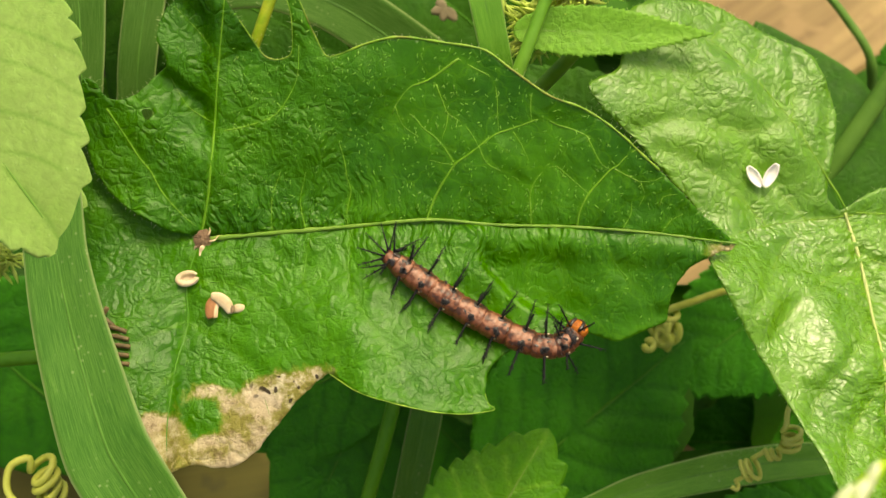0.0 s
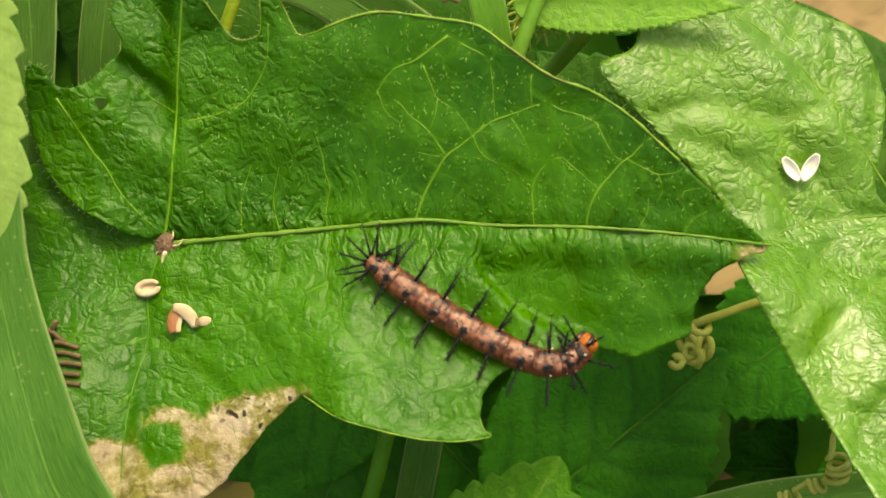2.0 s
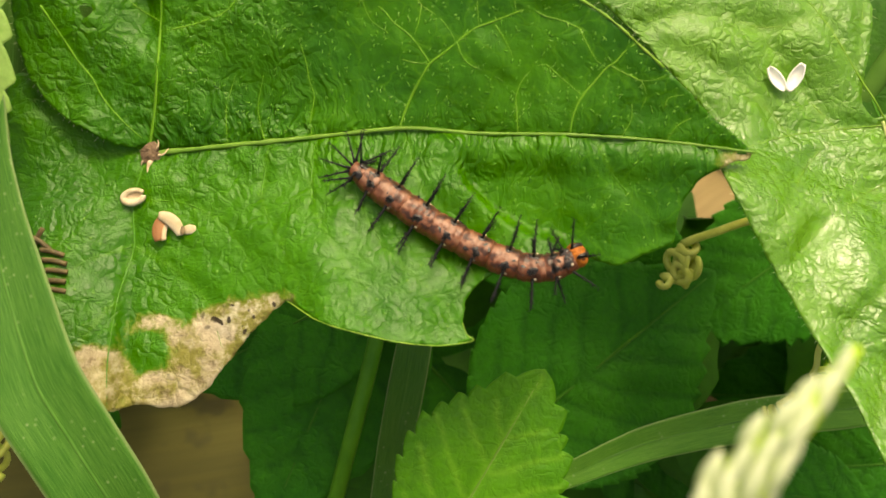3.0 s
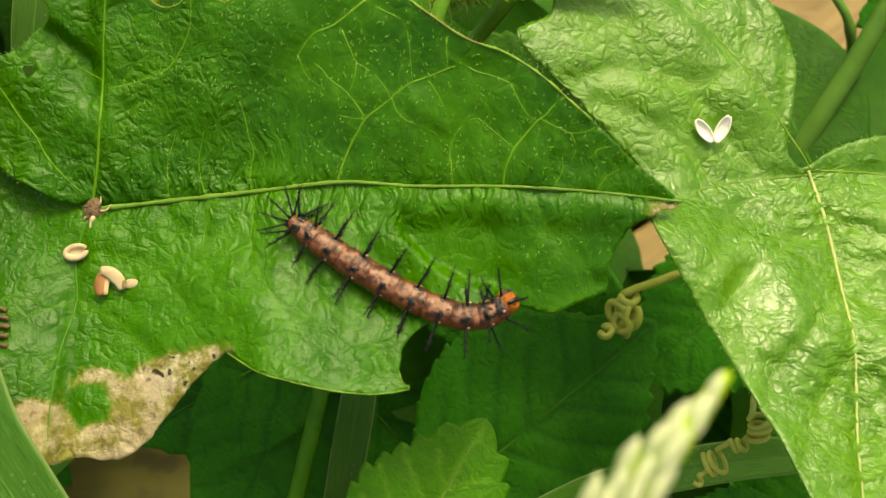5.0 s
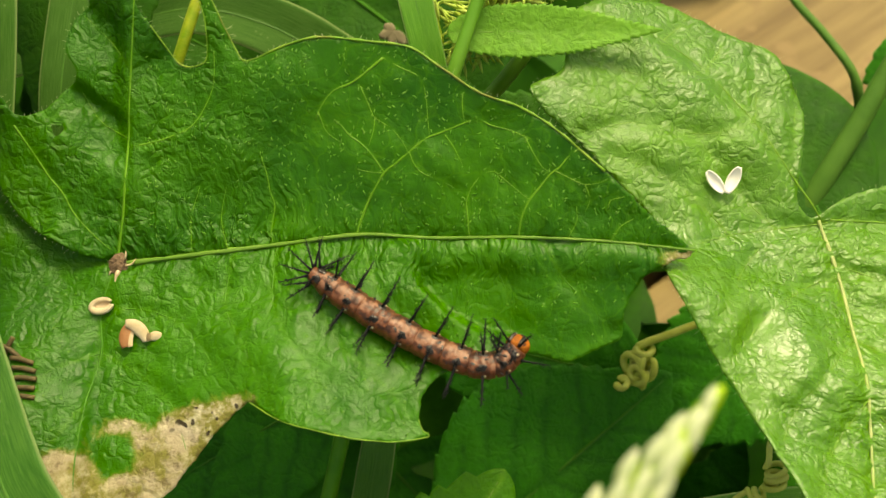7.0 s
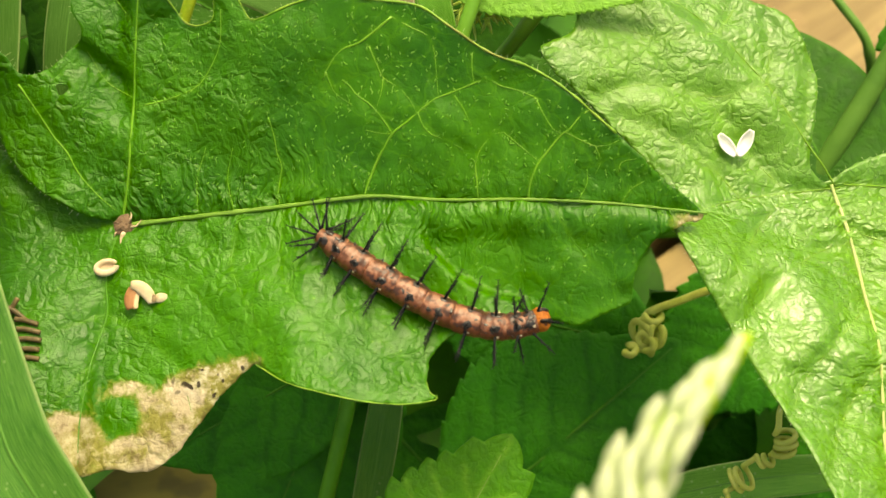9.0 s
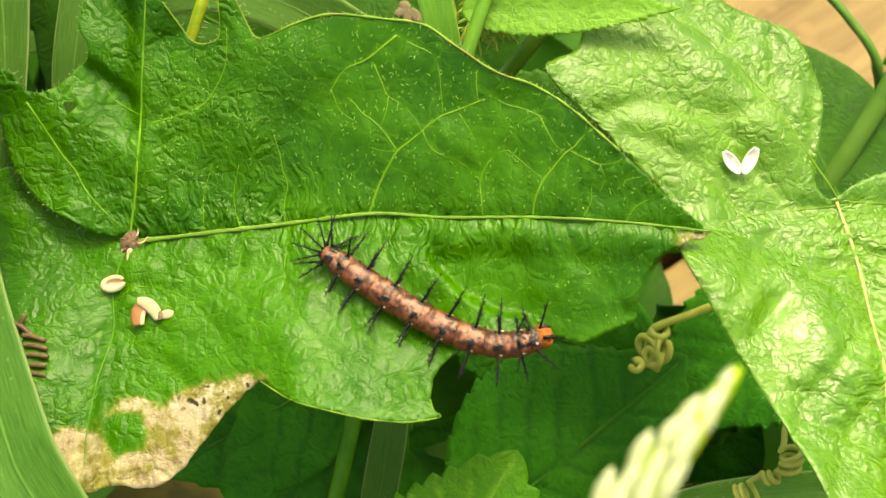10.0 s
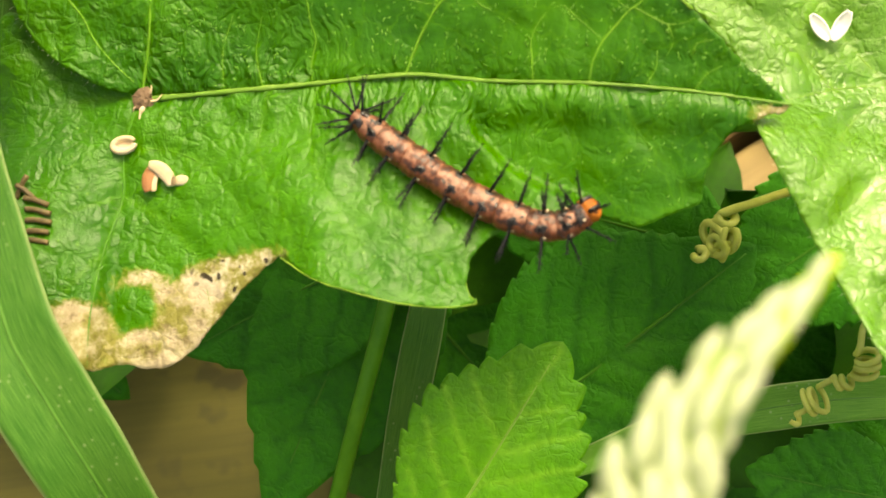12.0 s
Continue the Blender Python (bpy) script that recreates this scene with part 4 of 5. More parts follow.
leaf_between("toothed_leaf", "dark green toothed leaf in deep shade near the soil", (100, -72), (46, -60), 36, -80, NETTLE_LEAF, teeth=14, tooth=0.9, seed=23)
leaf_between("toothed_leaf", "dark green toothed leaf in deep shade near the soil", (40, -70), (66, -36), 30, -88, SHADE_TINTED_LEAF, teeth=12, tooth=0.9, seed=24)
leaf_between("toothed_leaf", "dark green toothed leaf in the shade under the caterpillar", (40, -26), (-14, -14), 30, -60, NETTLE_LEAF, teeth=13, tooth=0.9, seed=26)
leaf_between("toothed_leaf", "dark green toothed leaf in deep shade near the soil", (100, -62), (54, -68), 30, -64, NETTLE_LEAF, teeth=14, tooth=0.9, seed=27)
leaf_between("toothed_leaf", "dark green toothed leaf in deep shade near the soil", (98, -52), (44, -56), 34, -80, NETTLE_LEAF, teeth=14, tooth=0.9, seed=28)
leaf_between("toothed_leaf", "dark green leaf in the shade behind the vine", (30, 10), (6, 34), 26, -58, SHADE_TINTED_LEAF, teeth=12, tooth=0.7, seed=25)


leaf_between("toothed_leaf", "dark green leaf in the shade behind the dry leaf tip", (-14, -20), (-60, -47), 29, -37, NETTLE_LEAF, teeth=10, tooth=0.5, seed=29, widest=0.5)


leaf_between("toothed_leaf", "grey-green leaf beside the thin stem over the board", (106, 48), (89, 37), 11, -74, NETTLE_LEAF, teeth=8, tooth=0.5, seed=30, widest=0.5)


leaf_between("toothed_leaf", "dark green leaf in deep shade behind the vine", (-76, 56), (-32, 34), 30, -62, SHADE_TINTED_LEAF, teeth=10, tooth=0.7, seed=31, widest=0.5)


leaf_between("toothed_leaf", "green toothed leaf in half shade under the grass blade", (74, -68), (43, -64), 22, -46, NETTLE_LEAF, teeth=16, tooth=0.8, seed=33, widest=0.5)


# the weeds between and below: a low mat over the soil, coloured dark as shade
def undergrowth():
    r = np.random.RandomState(77)
    s = np.linspace(0, 1, 9)
    half = np.sin(np.pi * s**0.8) ** 0.85
    verts, faces = [], []
    made = 0
    while made < 420:
        u, v = r.uniform(-210, 210), r.uniform(-190, 170)
        z = r.uniform(0.055, 0.085)                     # height over the soil
        w = (z * 1000 - 160 - 0.643 * v) / 0.766
        if w > -52:
            continue
        k = 205 / (205 - w)
        pu, pv = u * k, v * k
        # the boards lie bare in three places
        if (pu < -33 and pv < -33) or (pu > 42 and pv > 20 and pu + pv > 72) or (20 < pu < 46 and -16 < pv < 2):
            continue
        length, width = r.uniform(26, 46), r.uniform(14, 26)
        m = on_slope(u, v, w, r.normal(-12, 16), r.normal(0, 16), r.uniform(0, 360))
        base = len(verts)
        for i in range(9):
            for j in (-1, -0.5, 0, 0.5, 1):
                tooth = 1 + 0.06 * (-1) ** i * (abs(j) == 1)
                p = Vector((s[i] * length - length / 2, j * half[i] * width / 2 * tooth, 0.16 * abs(j) * width / 2 - 0.006 * (s[i] * length - length / 2) ** 2)) * MM
                verts.append(tuple(m @ p))
        for i in range(8):
            for j in range(4):
                a = base + i * 5 + j
                faces.append((a, a + 1, a + 6, a + 5))
        made += 1
    ob = new("undergrowth", mesh_of("undergrowth", verts, faces, SHADE_TINTED_LEAF))
    tagged(ob, "low green weeds covering the soil, shade put into their colour", "weeds", kind="stuff")


undergrowth()


# ---- grass ----
def grass_blade(path, widths, material, label, keel=0.18, twist=0.0, name="grass_blade", group="grass blades"):
    p = curve_through(np.array(path, float), 2.0)
    org = p[-1].copy()
    blade = thing(name, on_slope(*org), label, "grass", group)
    n, cols = len(p), 13
    wd = np.interp(np.linspace(0, 1, n), np.linspace(0, 1, len(widths)), widths)
    t = np.gradient(p, axis=0)
    t /= np.linalg.norm(t, axis=1)[:, None]
    verts, faces, ac, al = [], [], [], []
    for i in range(n):
        side = np.cross(t[i], (0, 0, 1))
        side /= np.linalg.norm(side)
        up = np.cross(side, t[i])
        a = radians(twist) * i / n
        side, up = side * math.cos(a) + up * math.sin(a), up * math.cos(a) - side * math.sin(a)
        for j in range(cols):
            s = 2 * j / (cols - 1) - 1
            lift = keel * abs(s) * wd[i] / 2 + 0.12 * math.sin(i * 0.5 + s * 2) * 0.4
            verts.append((p[i] - org + side * s * wd[i] / 2 + up * lift) * MM)
            ac.append(s)
            al.append(i * 0.2)
    for i in range(n - 1):
        for j in range(cols - 1):
            a = i * cols + j
            faces.append((a, a + 1, a + cols + 1, a + cols))
    me = mesh_of("blade", verts, faces, material)
    note(me, "across", ac)
    note(me, "along", al)
    thick(part("blade", me, blade), 0.3)
    rib = p - org - np.array([0, 0, 0.1])
    part("midrib", tube("midrib", rib, 0.02 * wd + 0.03, GRASS_RIB, 6), blade)
    return blade


grass_blade([(-77.5, 30, 7), (-77.4, 8, 7.7), (-76.8, -3, 7.9), (-74.1, -15.4, 9.0), (-68.0, -34.2, 11.2), (-63.0, -43, 11), (-57.2, -53.6, 9.0), (-46, -80, -2)], [8.5, 9, 10.5, 12.8, 14.5, 14.2, 12.5, 11], GRASS, "broad green grass blade with pale veins lying over the vine leaf", twist=8)
grass_blade([(-80, 72, -16), (-79, 50, -13), (-77.6, 28, -12), (-79, 5, -12)], [12, 11.4, 8, 7], GRASS_DULL, "dull green grass blade standing behind the vine leaf")
grass_blade([(-10, 66, -10), (-8, 50.6, -9), (-3.9, 32, -9), (2, 8, -14)], [6.5, 5.8, 5.2, 4.5], GRASS_BRIGHT, "upright bright green grass blade behind the vine leaf", keel=0.12)
grass_blade([(-90, 38, -48), (-67, 44.5, -46), (-50, 48, -45), (-34, 44, -46), (-16, 33, -50), (4, 18, -60)], [8, 9, 10, 12, 12, 10], GRASS_DULL, "broad dull green grass blade arching behind the vine leaf")
# the brightened copy lifts this shaded blade by colour
grass_blade([(10, -62, -36), (28, -54.5, -38), (45, -50.5, -40), (60, -48.5, -42), (84, -48, -48)], [4, 6.5, 8, 7.5, 5], GRASS_BRIGHT, "dull green grass blade lying across the shade")
grass_blade([(-13, -24, -34), (-13.8, -34, -34), (-16.5, -50, -36), (-20, -72, -42)], [5.5, 6.5, 6.5, 5.5], GRASS, "dull green grass blade standing in the shade", keel=0.3)
grass_blade([(35.5, 70, -40), (36, 54, -40), (36.3, 42, -42), (36, 20, -50)], [5.6, 5.4, 5.2, 5], GRASS, "upright green grass blade behind the glossy leaf", keel=0.35)
grass_blade([(-66, 76, -34), (-69, 48, -30), (-71, 28, -28), (-72, 0, -34)], [8, 8, 7, 6], GRASS_DULL, "dark green grass blade in the shade behind the vine leaf", keel=0.3)


grass_blade([(36, -2, -72), (33.4, -9, -74), (31.5, -18, -76), (29, -34, -80)], [3, 4.6, 5, 4], GRASS_DULL, "dull green grass blade standing in the gap beside the tendril", keel=0.3)


# ---- stems ----
def stem(path, radii, material, label, name="stem", hairs=0, hair_len=1.6, joints=(), seed=1):
    p = curve_through(np.array(path, float), 1.6)
    org = p[-1].copy()
    ob = thing(name, on_slope(*org), label, "stem", "plant stems")
    rr = np.interp(np.linspace(0, 1, len(p)), np.linspace(0, 1, len(radii)), radii)
    for j in joints:
        rr = rr * (1 + 0.35 * np.exp(-((np.linspace(0, 1, len(p)) - j) / 0.02) ** 2))
    part("stalk", tube("stalk", p - org, rr, material, 10), ob)
    if hairs:
        r = np.random.RandomState(seed)
        pieces = []
        for _ in range(hairs):
            i = r.randint(1, len(p) - 1)
            d = r.normal(0, 1, 3)
            d /= np.linalg.norm(d)
            a = p[i] - org + d * rr[i] * 0.9
            pieces.append(tube_data([a, a + d * hair_len * r.uniform(0.5, 1)], [0.07, 0.015], 3))
        part("stem_hairs", mesh_of("stem_hairs", *joined(pieces), HAIR), ob, kind="stuff")
    return ob


stem([(-36, 66, -16), (-41.5, 50.6, -18), (-44, 44.5, -18), (-48, 33, -19), (-55, 14, -26)], [1.15, 1.1, 1.1, 1.0, 0.9], STEM_YELLOW, "yellow-green hairy stem behind the vine leaf", hairs=90)
stem([(12, 66, -4), (7.3, 50.9, -5), (0, 29.7, -7.5), (-8, 6, -16)], [1.0, 1.1, 1.25, 1.3], STEM_BRIGHT, "smooth green grass stalk behind the vine leaf", joints=(0.35,))
stem([(14, 37, -22), (10, 32, -24), (3, 24, -30), (-10, 6, -44)], [1.4, 1.4, 1.4, 1.4], STEM_BRIGHT, "green stalk in the gap behind the vine leaf")
stem([(-19.5, -26, -31), (-20.6, -33.6, -31), (-22.7, -43, -32), (-25.7, -55, -34), (-32, -80, -44)], [1.5, 1.5, 1.5, 1.5, 1.6], STEM_GREEN, "thick green stalk standing in the shade under the leaf")
stem([(70.5, 65, -84), (76.4, 55, -80), (82, 47.6, -78), (87.7, 37.6, -76), (93, 20, -90)], [0.95, 0.95, 1.0, 1.1, 1.1], STEM_DARK, "thin dark green stem over the board", joints=(0.62,))
stem([(98, 52, -58), (91, 40.5, -60), (83, 25.7, -62), (73, 8.3, -66), (62, -14, -80)], [2.0, 2.1, 2.3, 2.4, 2.4], STEM_DARK, "thick dark green stem behind the glossy leaf")
stem([(-125, -30, -30), (-98, -27, -26), (-86, -26, -26), (-70, -28, -34)], [1.5, 1.5, 1.4, 1.3], STEM_GREEN, "green stem crossing behind the grass blade")


stem([(22, -1, -40), (30.5, -1.8, -44), (42, -1.6, -46), (60, 2, -50)], [1.5, 1.6, 1.6, 1.5], STEM_GREEN, "green stem crossing the gap behind the leaf tip")


# ---- tendrils ----
def tendril(path, radius, label, coils, wild=0.3):
    """A line that winds into coils: coils are (start, end, radius, turns) with the axis from start to end."""
    pts = [np.array(q, float) for q in path]
    line = list(curve_through(pts, 0.8))
    for a, b, rad, turns, squash in coils:
        a, b = np.array(a, float), np.array(b, float)
        ax = (b - a) / np.linalg.norm(b - a)
        s1 = np.cross(ax, (0, 0, 1.0))
        s1 /= np.linalg.norm(s1)
        s2 = np.cross(ax, s1)
        n = int(turns * 18)
        for k in range(n + 1):
            f = k / n
            ang = 2 * math.pi * turns * f
            rr = rad * (1 + 0.16 * math.sin(ang * 0.37 + f * 9))
            tilt = (0.35 + 0.5 * wild * math.sin(ang * 0.31 + 1)) * rad * math.cos(ang * (1 + 0.07 * wild) + 0.8)
            line.append(a + (b - a) * f + ax * tilt + rr * (math.cos(ang) * s1 + squash * math.sin(ang) * s2))
    line = np.array(line)
    # soften the joins
    for _ in range(2):
        line[1:-1] = 0.25 * line[:-2] + 0.5 * line[1:-1] + 0.25 * line[2:]
    org = line[0].copy()
    ob = thing("tendril", on_slope(*org), label, "tendril", "coiled tendrils")
    part("coil", tube("coil", line - org, np.linspace(radius, radius * 0.8, len(line)), TENDRIL, 8), ob)
    return ob


tendril([(64, -9, -46), (47.7, -13.6, -48), (41.8, -15.8, -48), (37.5, -17.2, -48)], 0.82, "yellow-green tendril wound into a tight knot",
        [((37.5, -18.4, -48), (36.2, -20.2, -48), 1.4, 2.2, 0.9), ((34.2, -21.5, -48), (39.2, -22.8, -47.5), 1.9, 3.2, 0.8), ((35.2, -23.2, -46.5), (37.6, -24.8, -47), 1.4, 2.2, 0.9), ((33.2, -24.4, -47), (32.4, -26.0, -47), 1.0, 1.2, 0.9)], wild=1.2)
tendril([(57.5, -28, -20), (55.2, -33.4, -22), (55.0, -36.2, -21)], 0.56, "yellow-green tendril coiled round a grass blade",
        [((56.2, -37.4, -22), (56.0, -41.2, -22), 1.75, 3.4, 0.9), ((54.0, -42.0, -22), (51.4, -42.4, -22.5), 1.0, 2.2, 0.9), ((50.0, -45.2, -23), (47.0, -46.0, -23.5), 2.1, 2.4, 0.9), ((46.6, -48.2, -23), (45.4, -48.8, -23), 0.8, 0.8, 0.9)])
tendril([(-84, -58, -20), (-93, -52, -20), (-93, -46, -20), (-88.5, -44, -20)], 0.75, "yellow-green tendril wound into a loose coil", [((-87.5, -46, -20), (-84.5, -53, -21), 2.6, 4.2, 0.9), ((-86, -54, -21), (-91, -60, -22), 2.8, 2.2, 1.0)])


# ---- flower heads ----
def seed_shape(length, width, rings=6, sides=6):
    """A small pointed bract or seed along +x, in millimetres."""
    s = np.linspace(0, 1, rings)
    path = np.column_stack([s * length, 0 * s, 0.12 * length * s**2])
    return tube_data(path, width / 2 * np.sin(np.pi * np.clip(s, 0.06, 0.97)) ** 0.8, sides)


def turned(piece, m):
    v, f = piece
    return [tuple(m @ Vector(p)) for p in v], f


def flower_cluster(centre_line, radius, count, label, seed):
    r = np.random.RandomState(seed)
    line = curve_through(np.array(centre_line, float), 1.0)
    org = line[0].copy()
    ob = thing("flower_cluster", on_slope(*org), label, "flower", "flower clusters")
    part("stalk", tube("stalk", line - org, 0.6, STEM_YELLOW, 7), ob)
    bract = seed_shape(3.3, 0.62, 5, 4)
    pieces = []
    for _ in range(count):
        i = r.randint(0, len(line))
        d = Vector(r.normal(0, 1, 3)).normalized()
        at = Vector(line[i] - org) + d * radius * r.uniform(0.15, 0.8) * (1.1 - 0.5 * i / len(line))
        m = Matrix.Translation(at * MM) @ (d + Vector(r.normal(0, 0.5, 3))).to_track_quat("X", "Z").to_matrix().to_4x4() @ Matrix.Scale(r.uniform(0.6, 1.25), 4)
        pieces.append(turned(bract, m))
    part("bract_tuft", mesh_of("bract_tuft", *joined(pieces), BLOOM), ob, kind="stuff")
    return ob


flower_cluster([(3, 36, -17), (8, 43, -16), (14, 48, -15), (19, 53, -15), (23, 61, -17)], 5.4, 1400, "yellow-green fuzzy flower cluster of a weed", 31)
flower_cluster([(-2, 36, -16), (-3, 40, -16), (-4, 46, -17)], 2.6, 70, "small yellow-green fuzzy flower cluster beside the stalk", 32)
flower_cluster([(-106, -12, -26), (-99, -8, -25), (-94, -7, -25)], 4.0, 220, "yellow-green fuzzy flower cluster beside the grass blade", 33)


def flower_spike():
    """The pale spike close to the lens: an axis wrapped in two rows of plump overlapping spikelets."""
    line = curve_through([(21.5, -11.5, 100), (18.7, -15.2, 100), (15.6, -19, 100), (12.7, -24, 99), (11.4, -29.5, 98), (11.2, -40, 95), (10, -60, 86), (2, -100, 45), (0, -140, -5), (0, -178, -56)], 0.6)
    org = line[-1].copy()
    ob = thing("flower_spike", on_slope(*org), "pale yellow-green flower spike of overlapping spikelets close to the lens", "flower")
    mm = np.arange(len(line)) * 0.6                     # run from the tip
    head = 62.0
    part("axis", tube("axis", line - org, np.where(mm < head, 0.3 + 4.3 * np.clip(mm / 36, 0, 1) ** 0.8, 1.3), SPIKE_CORE, 10), ob)
    me = mesh_of("spikelet", *seed_shape(7.4, 2.5, 9, 8), SPIKE)
    r = np.random.RandomState(8)
    n = 84
    for k in range(n):
        f = (k + 0.5) / n
        i = int(f * head / 0.6) + 5
        g = min(1.0, f * head / 30)
        t = Vector(line[i] - line[i + 1]).normalized()
        side = t.cross(Vector((0, 0, 1))).normalized()
        up = side.cross(t)
        ang = (66, 18, -30, 42, -6, -56)[k % 6] + r.uniform(-8, 8)
        out = (side * math.sin(radians(ang)) * -1 + up * math.cos(radians(ang)))
        at = Vector(line[i] - org) + out * 5.0 * g**0.78
        way = (t - out * 0.05 - side * 0.16 + Vector(r.normal(0, 0.04, 3))).normalized()
        size = 0.36 + 0.74 * g
        part("spikelet", me, ob, m=Matrix.Translation(at * MM) @ way.to_track_quat("X", "Z").to_matrix().to_4x4() @ Matrix.Scale(size, 4))
    return ob, Vector(line[0] - org)


spike, spike_reach = flower_spike()


def dry_flower(u, v, w):
    ob = thing("dry_flower", on_slope(u, v, w), "small withered pinkish flower in the shade", "flower")
    for k, (a, l) in enumerate(((200, 3.2), (255, 2.8), (310, 3.4), (150, 2.4))):
        pts = []
        for i in range(7):
            s = i / 6
            for j in (-1, -0.4, 0.4, 1):
                pts.append((s * l, j * 1.1 * math.sin(math.pi * (0.12 + 0.8 * s)), 0.5 * s * l * (0.4 - 0.2 * j * j)))
        faces = [(i * 4 + j, i * 4 + j + 1, i * 4 + j + 5, i * 4 + j + 4) for i in range(6) for j in range(3)]
        thick(part("petal", mesh_of("petal", np.array(pts) * MM, faces, SOFT), ob, m=pose(0, 0, 0, 0, 10, a)), 0.2)


dry_flower(-11.6, 45, -54)


# ---- husks, droppings and debris on the leaves ----
def valve_mesh(name, length, width, depth, material, curl=0.0):
    """Half a seed husk: a boat-shaped open shell."""
    verts, faces, nu, nv = [], [], 14, 9
    for i in range(nu):
        s = i / (nu - 1)
        half = width / 2 * math.sin(math.pi * (0.04 + 0.92 * s)) ** 0.7
        for j in range(nv):
            a = math.pi * j / (nv - 1)
            x, y, z = (s - 0.5) * length, half * math.cos(a), -depth * math.sin(a) * math.sin(math.pi * (0.05 + 0.9 * s)) ** 0.6
            z += curl * (s - 0.5) ** 2 * length
            verts.append((x * MM, y * MM, z * MM))
    for i in range(nu - 1):
        for j in range(nv - 1):
            a = i * nv + j
            faces.append((a, a + 1, a + nv + 1, a + nv))
    return mesh_of(name, verts, faces, material)


def husk(place, label, valves):
    ob = thing("seed_husk", place, label, "husk", "seed husks")
    for length, width, depth, material, m, curl in valves:
        thick(part("valve", valve_mesh("valve", length, width, depth, material, curl), ob, m=m), 0.22)
    return ob


def seat(height, u, v, up=0.0, *turn):
    return on_slope(u, v, float(height(np.array([float(u)]), np.array([float(v)]))[0]) + up, *turn)


def shell_band(length, width, arc, material):
    """A curved strip of husk, domed across, bent along its length."""
    nu, nv, verts, faces = 16, 7, [], []
    for i in range(nu):
        s = i / (nu - 1)
        a = radians(arc) * (s - 0.5)
        rad = length / radians(arc)
        half = width / 2 * math.sin(math.pi * (0.10 + 0.82 * s)) ** 0.6
        for j in range(nv):
            c = 2 * j / (nv - 1) - 1
            verts.append(((rad + c * half) * math.sin(a) * MM, ((rad + c * half) * math.cos(a) - rad) * MM, 0.34 * half * (1 - c * c) * MM))
    for i in range(nu - 1):
        for j in range(nv - 1):
            k = i * nv + j
            faces.append((k, k + 1, k + nv + 1, k + nv))
    return mesh_of("valve", verts, faces, material)


curl = thing("seed_husk", seat(lower_height, -57.9, -8.3, 0.9, 0, 0, 14), "curled cream seed husk on the vine leaf", "husk", "seed husks")
turn = np.radians(np.linspace(18, 352, 34))
bow = np.column_stack([1.75 * np.cos(turn) + 0.25, 0.95 * np.sin(turn), 0.3 * np.cos(turn + 0.6)])
part("shell", tube("shell", bow, 0.62 * np.sin(np.linspace(0.5, 2.75, 34)) ** 0.6 * np.linspace(0.75, 1.0, 34), HUSK, 10), curl)
thick(part("inner_skin", valve_mesh("inner_skin", 3.0, 1.5, 0.5, HUSK_TAN), curl, m=pose(0, 0, 0.15 * MM)), 0.2)
split = thing("seed_husk", seat(lower_height, -51, -12.6, 0.7), "split brown and cream seed husk on the vine leaf", "husk", "seed husks")
thick(part("brown_valve", shell_band(4.4, 1.7, 70, HUSK_BROWN), split, m=pose(-2.2 * MM, -0.2 * MM, 0.2 * MM, 0, 10, 74)), 0.25)
thick(part("brown_valve", shell_band(3.6, 1.0, 60, HUSK_TAN), split, m=pose(-1.5 * MM, -0.5 * MM, 0.15 * MM, 0, 10, 80)), 0.25)
thick(part("cream_valve", shell_band(4.8, 1.9, 80, HUSK), split, m=pose(0.1 * MM, 0.7 * MM, 0.5 * MM, 0, 0, -42)), 0.25)
thick(part("chip", shell_band(2.0, 1.3, 30, HUSK), split, m=pose(2.6 * MM, -0.5 * MM, 0.2 * MM, 0, 0, 12)), 0.25)
part("tail", tube("tail", curve_through([(3.2, -0.5, 0.2), (4.1, -0.3, 0.3), (4.9, -0.7, 0.1)], 0.3), 0.16, HUSK_TAN, 6), split)
thick(part("dark_speck", shell_band(1.2, 0.7, 20, DEBRIS), split, m=pose(1.6 * MM, -0.6 * MM, 0.7 * MM, 0, 0, 80)), 0.2)
husk(seat(glossy_height, 45.0, 11.6, 1.6), "split white seed husk standing open on the glossy leaf",
     [(4.4, 1.75, 0.7, HUSK_WHITE, pose(-1.55 * MM, 0.2 * MM, 0.4 * MM, 8, -8, 130), 0.15), (4.6, 1.75, 0.7, HUSK_WHITE, pose(1.35 * MM, 0.5 * MM, 0.4 * MM, -8, -8, 64), 0.15)])


def crumb_mesh():
    bm = bmesh.new()
    bmesh.ops.create_icosphere(bm, subdivisions=3, radius=1.5 * MM)
    for v in bm.verts:
        n = noise.noise(v.co * 900) * 0.5 + noise.noise(v.co * 2300 + Vector((3, 1, 2))) * 0.3
        v.co *= 1 + n
        v.co.z *= 0.5
    me = bpy.data.meshes.new("crumb")
    bm.to_mesh(me)
    bm.free()
    me.materials.append(CRUMB)
    return me


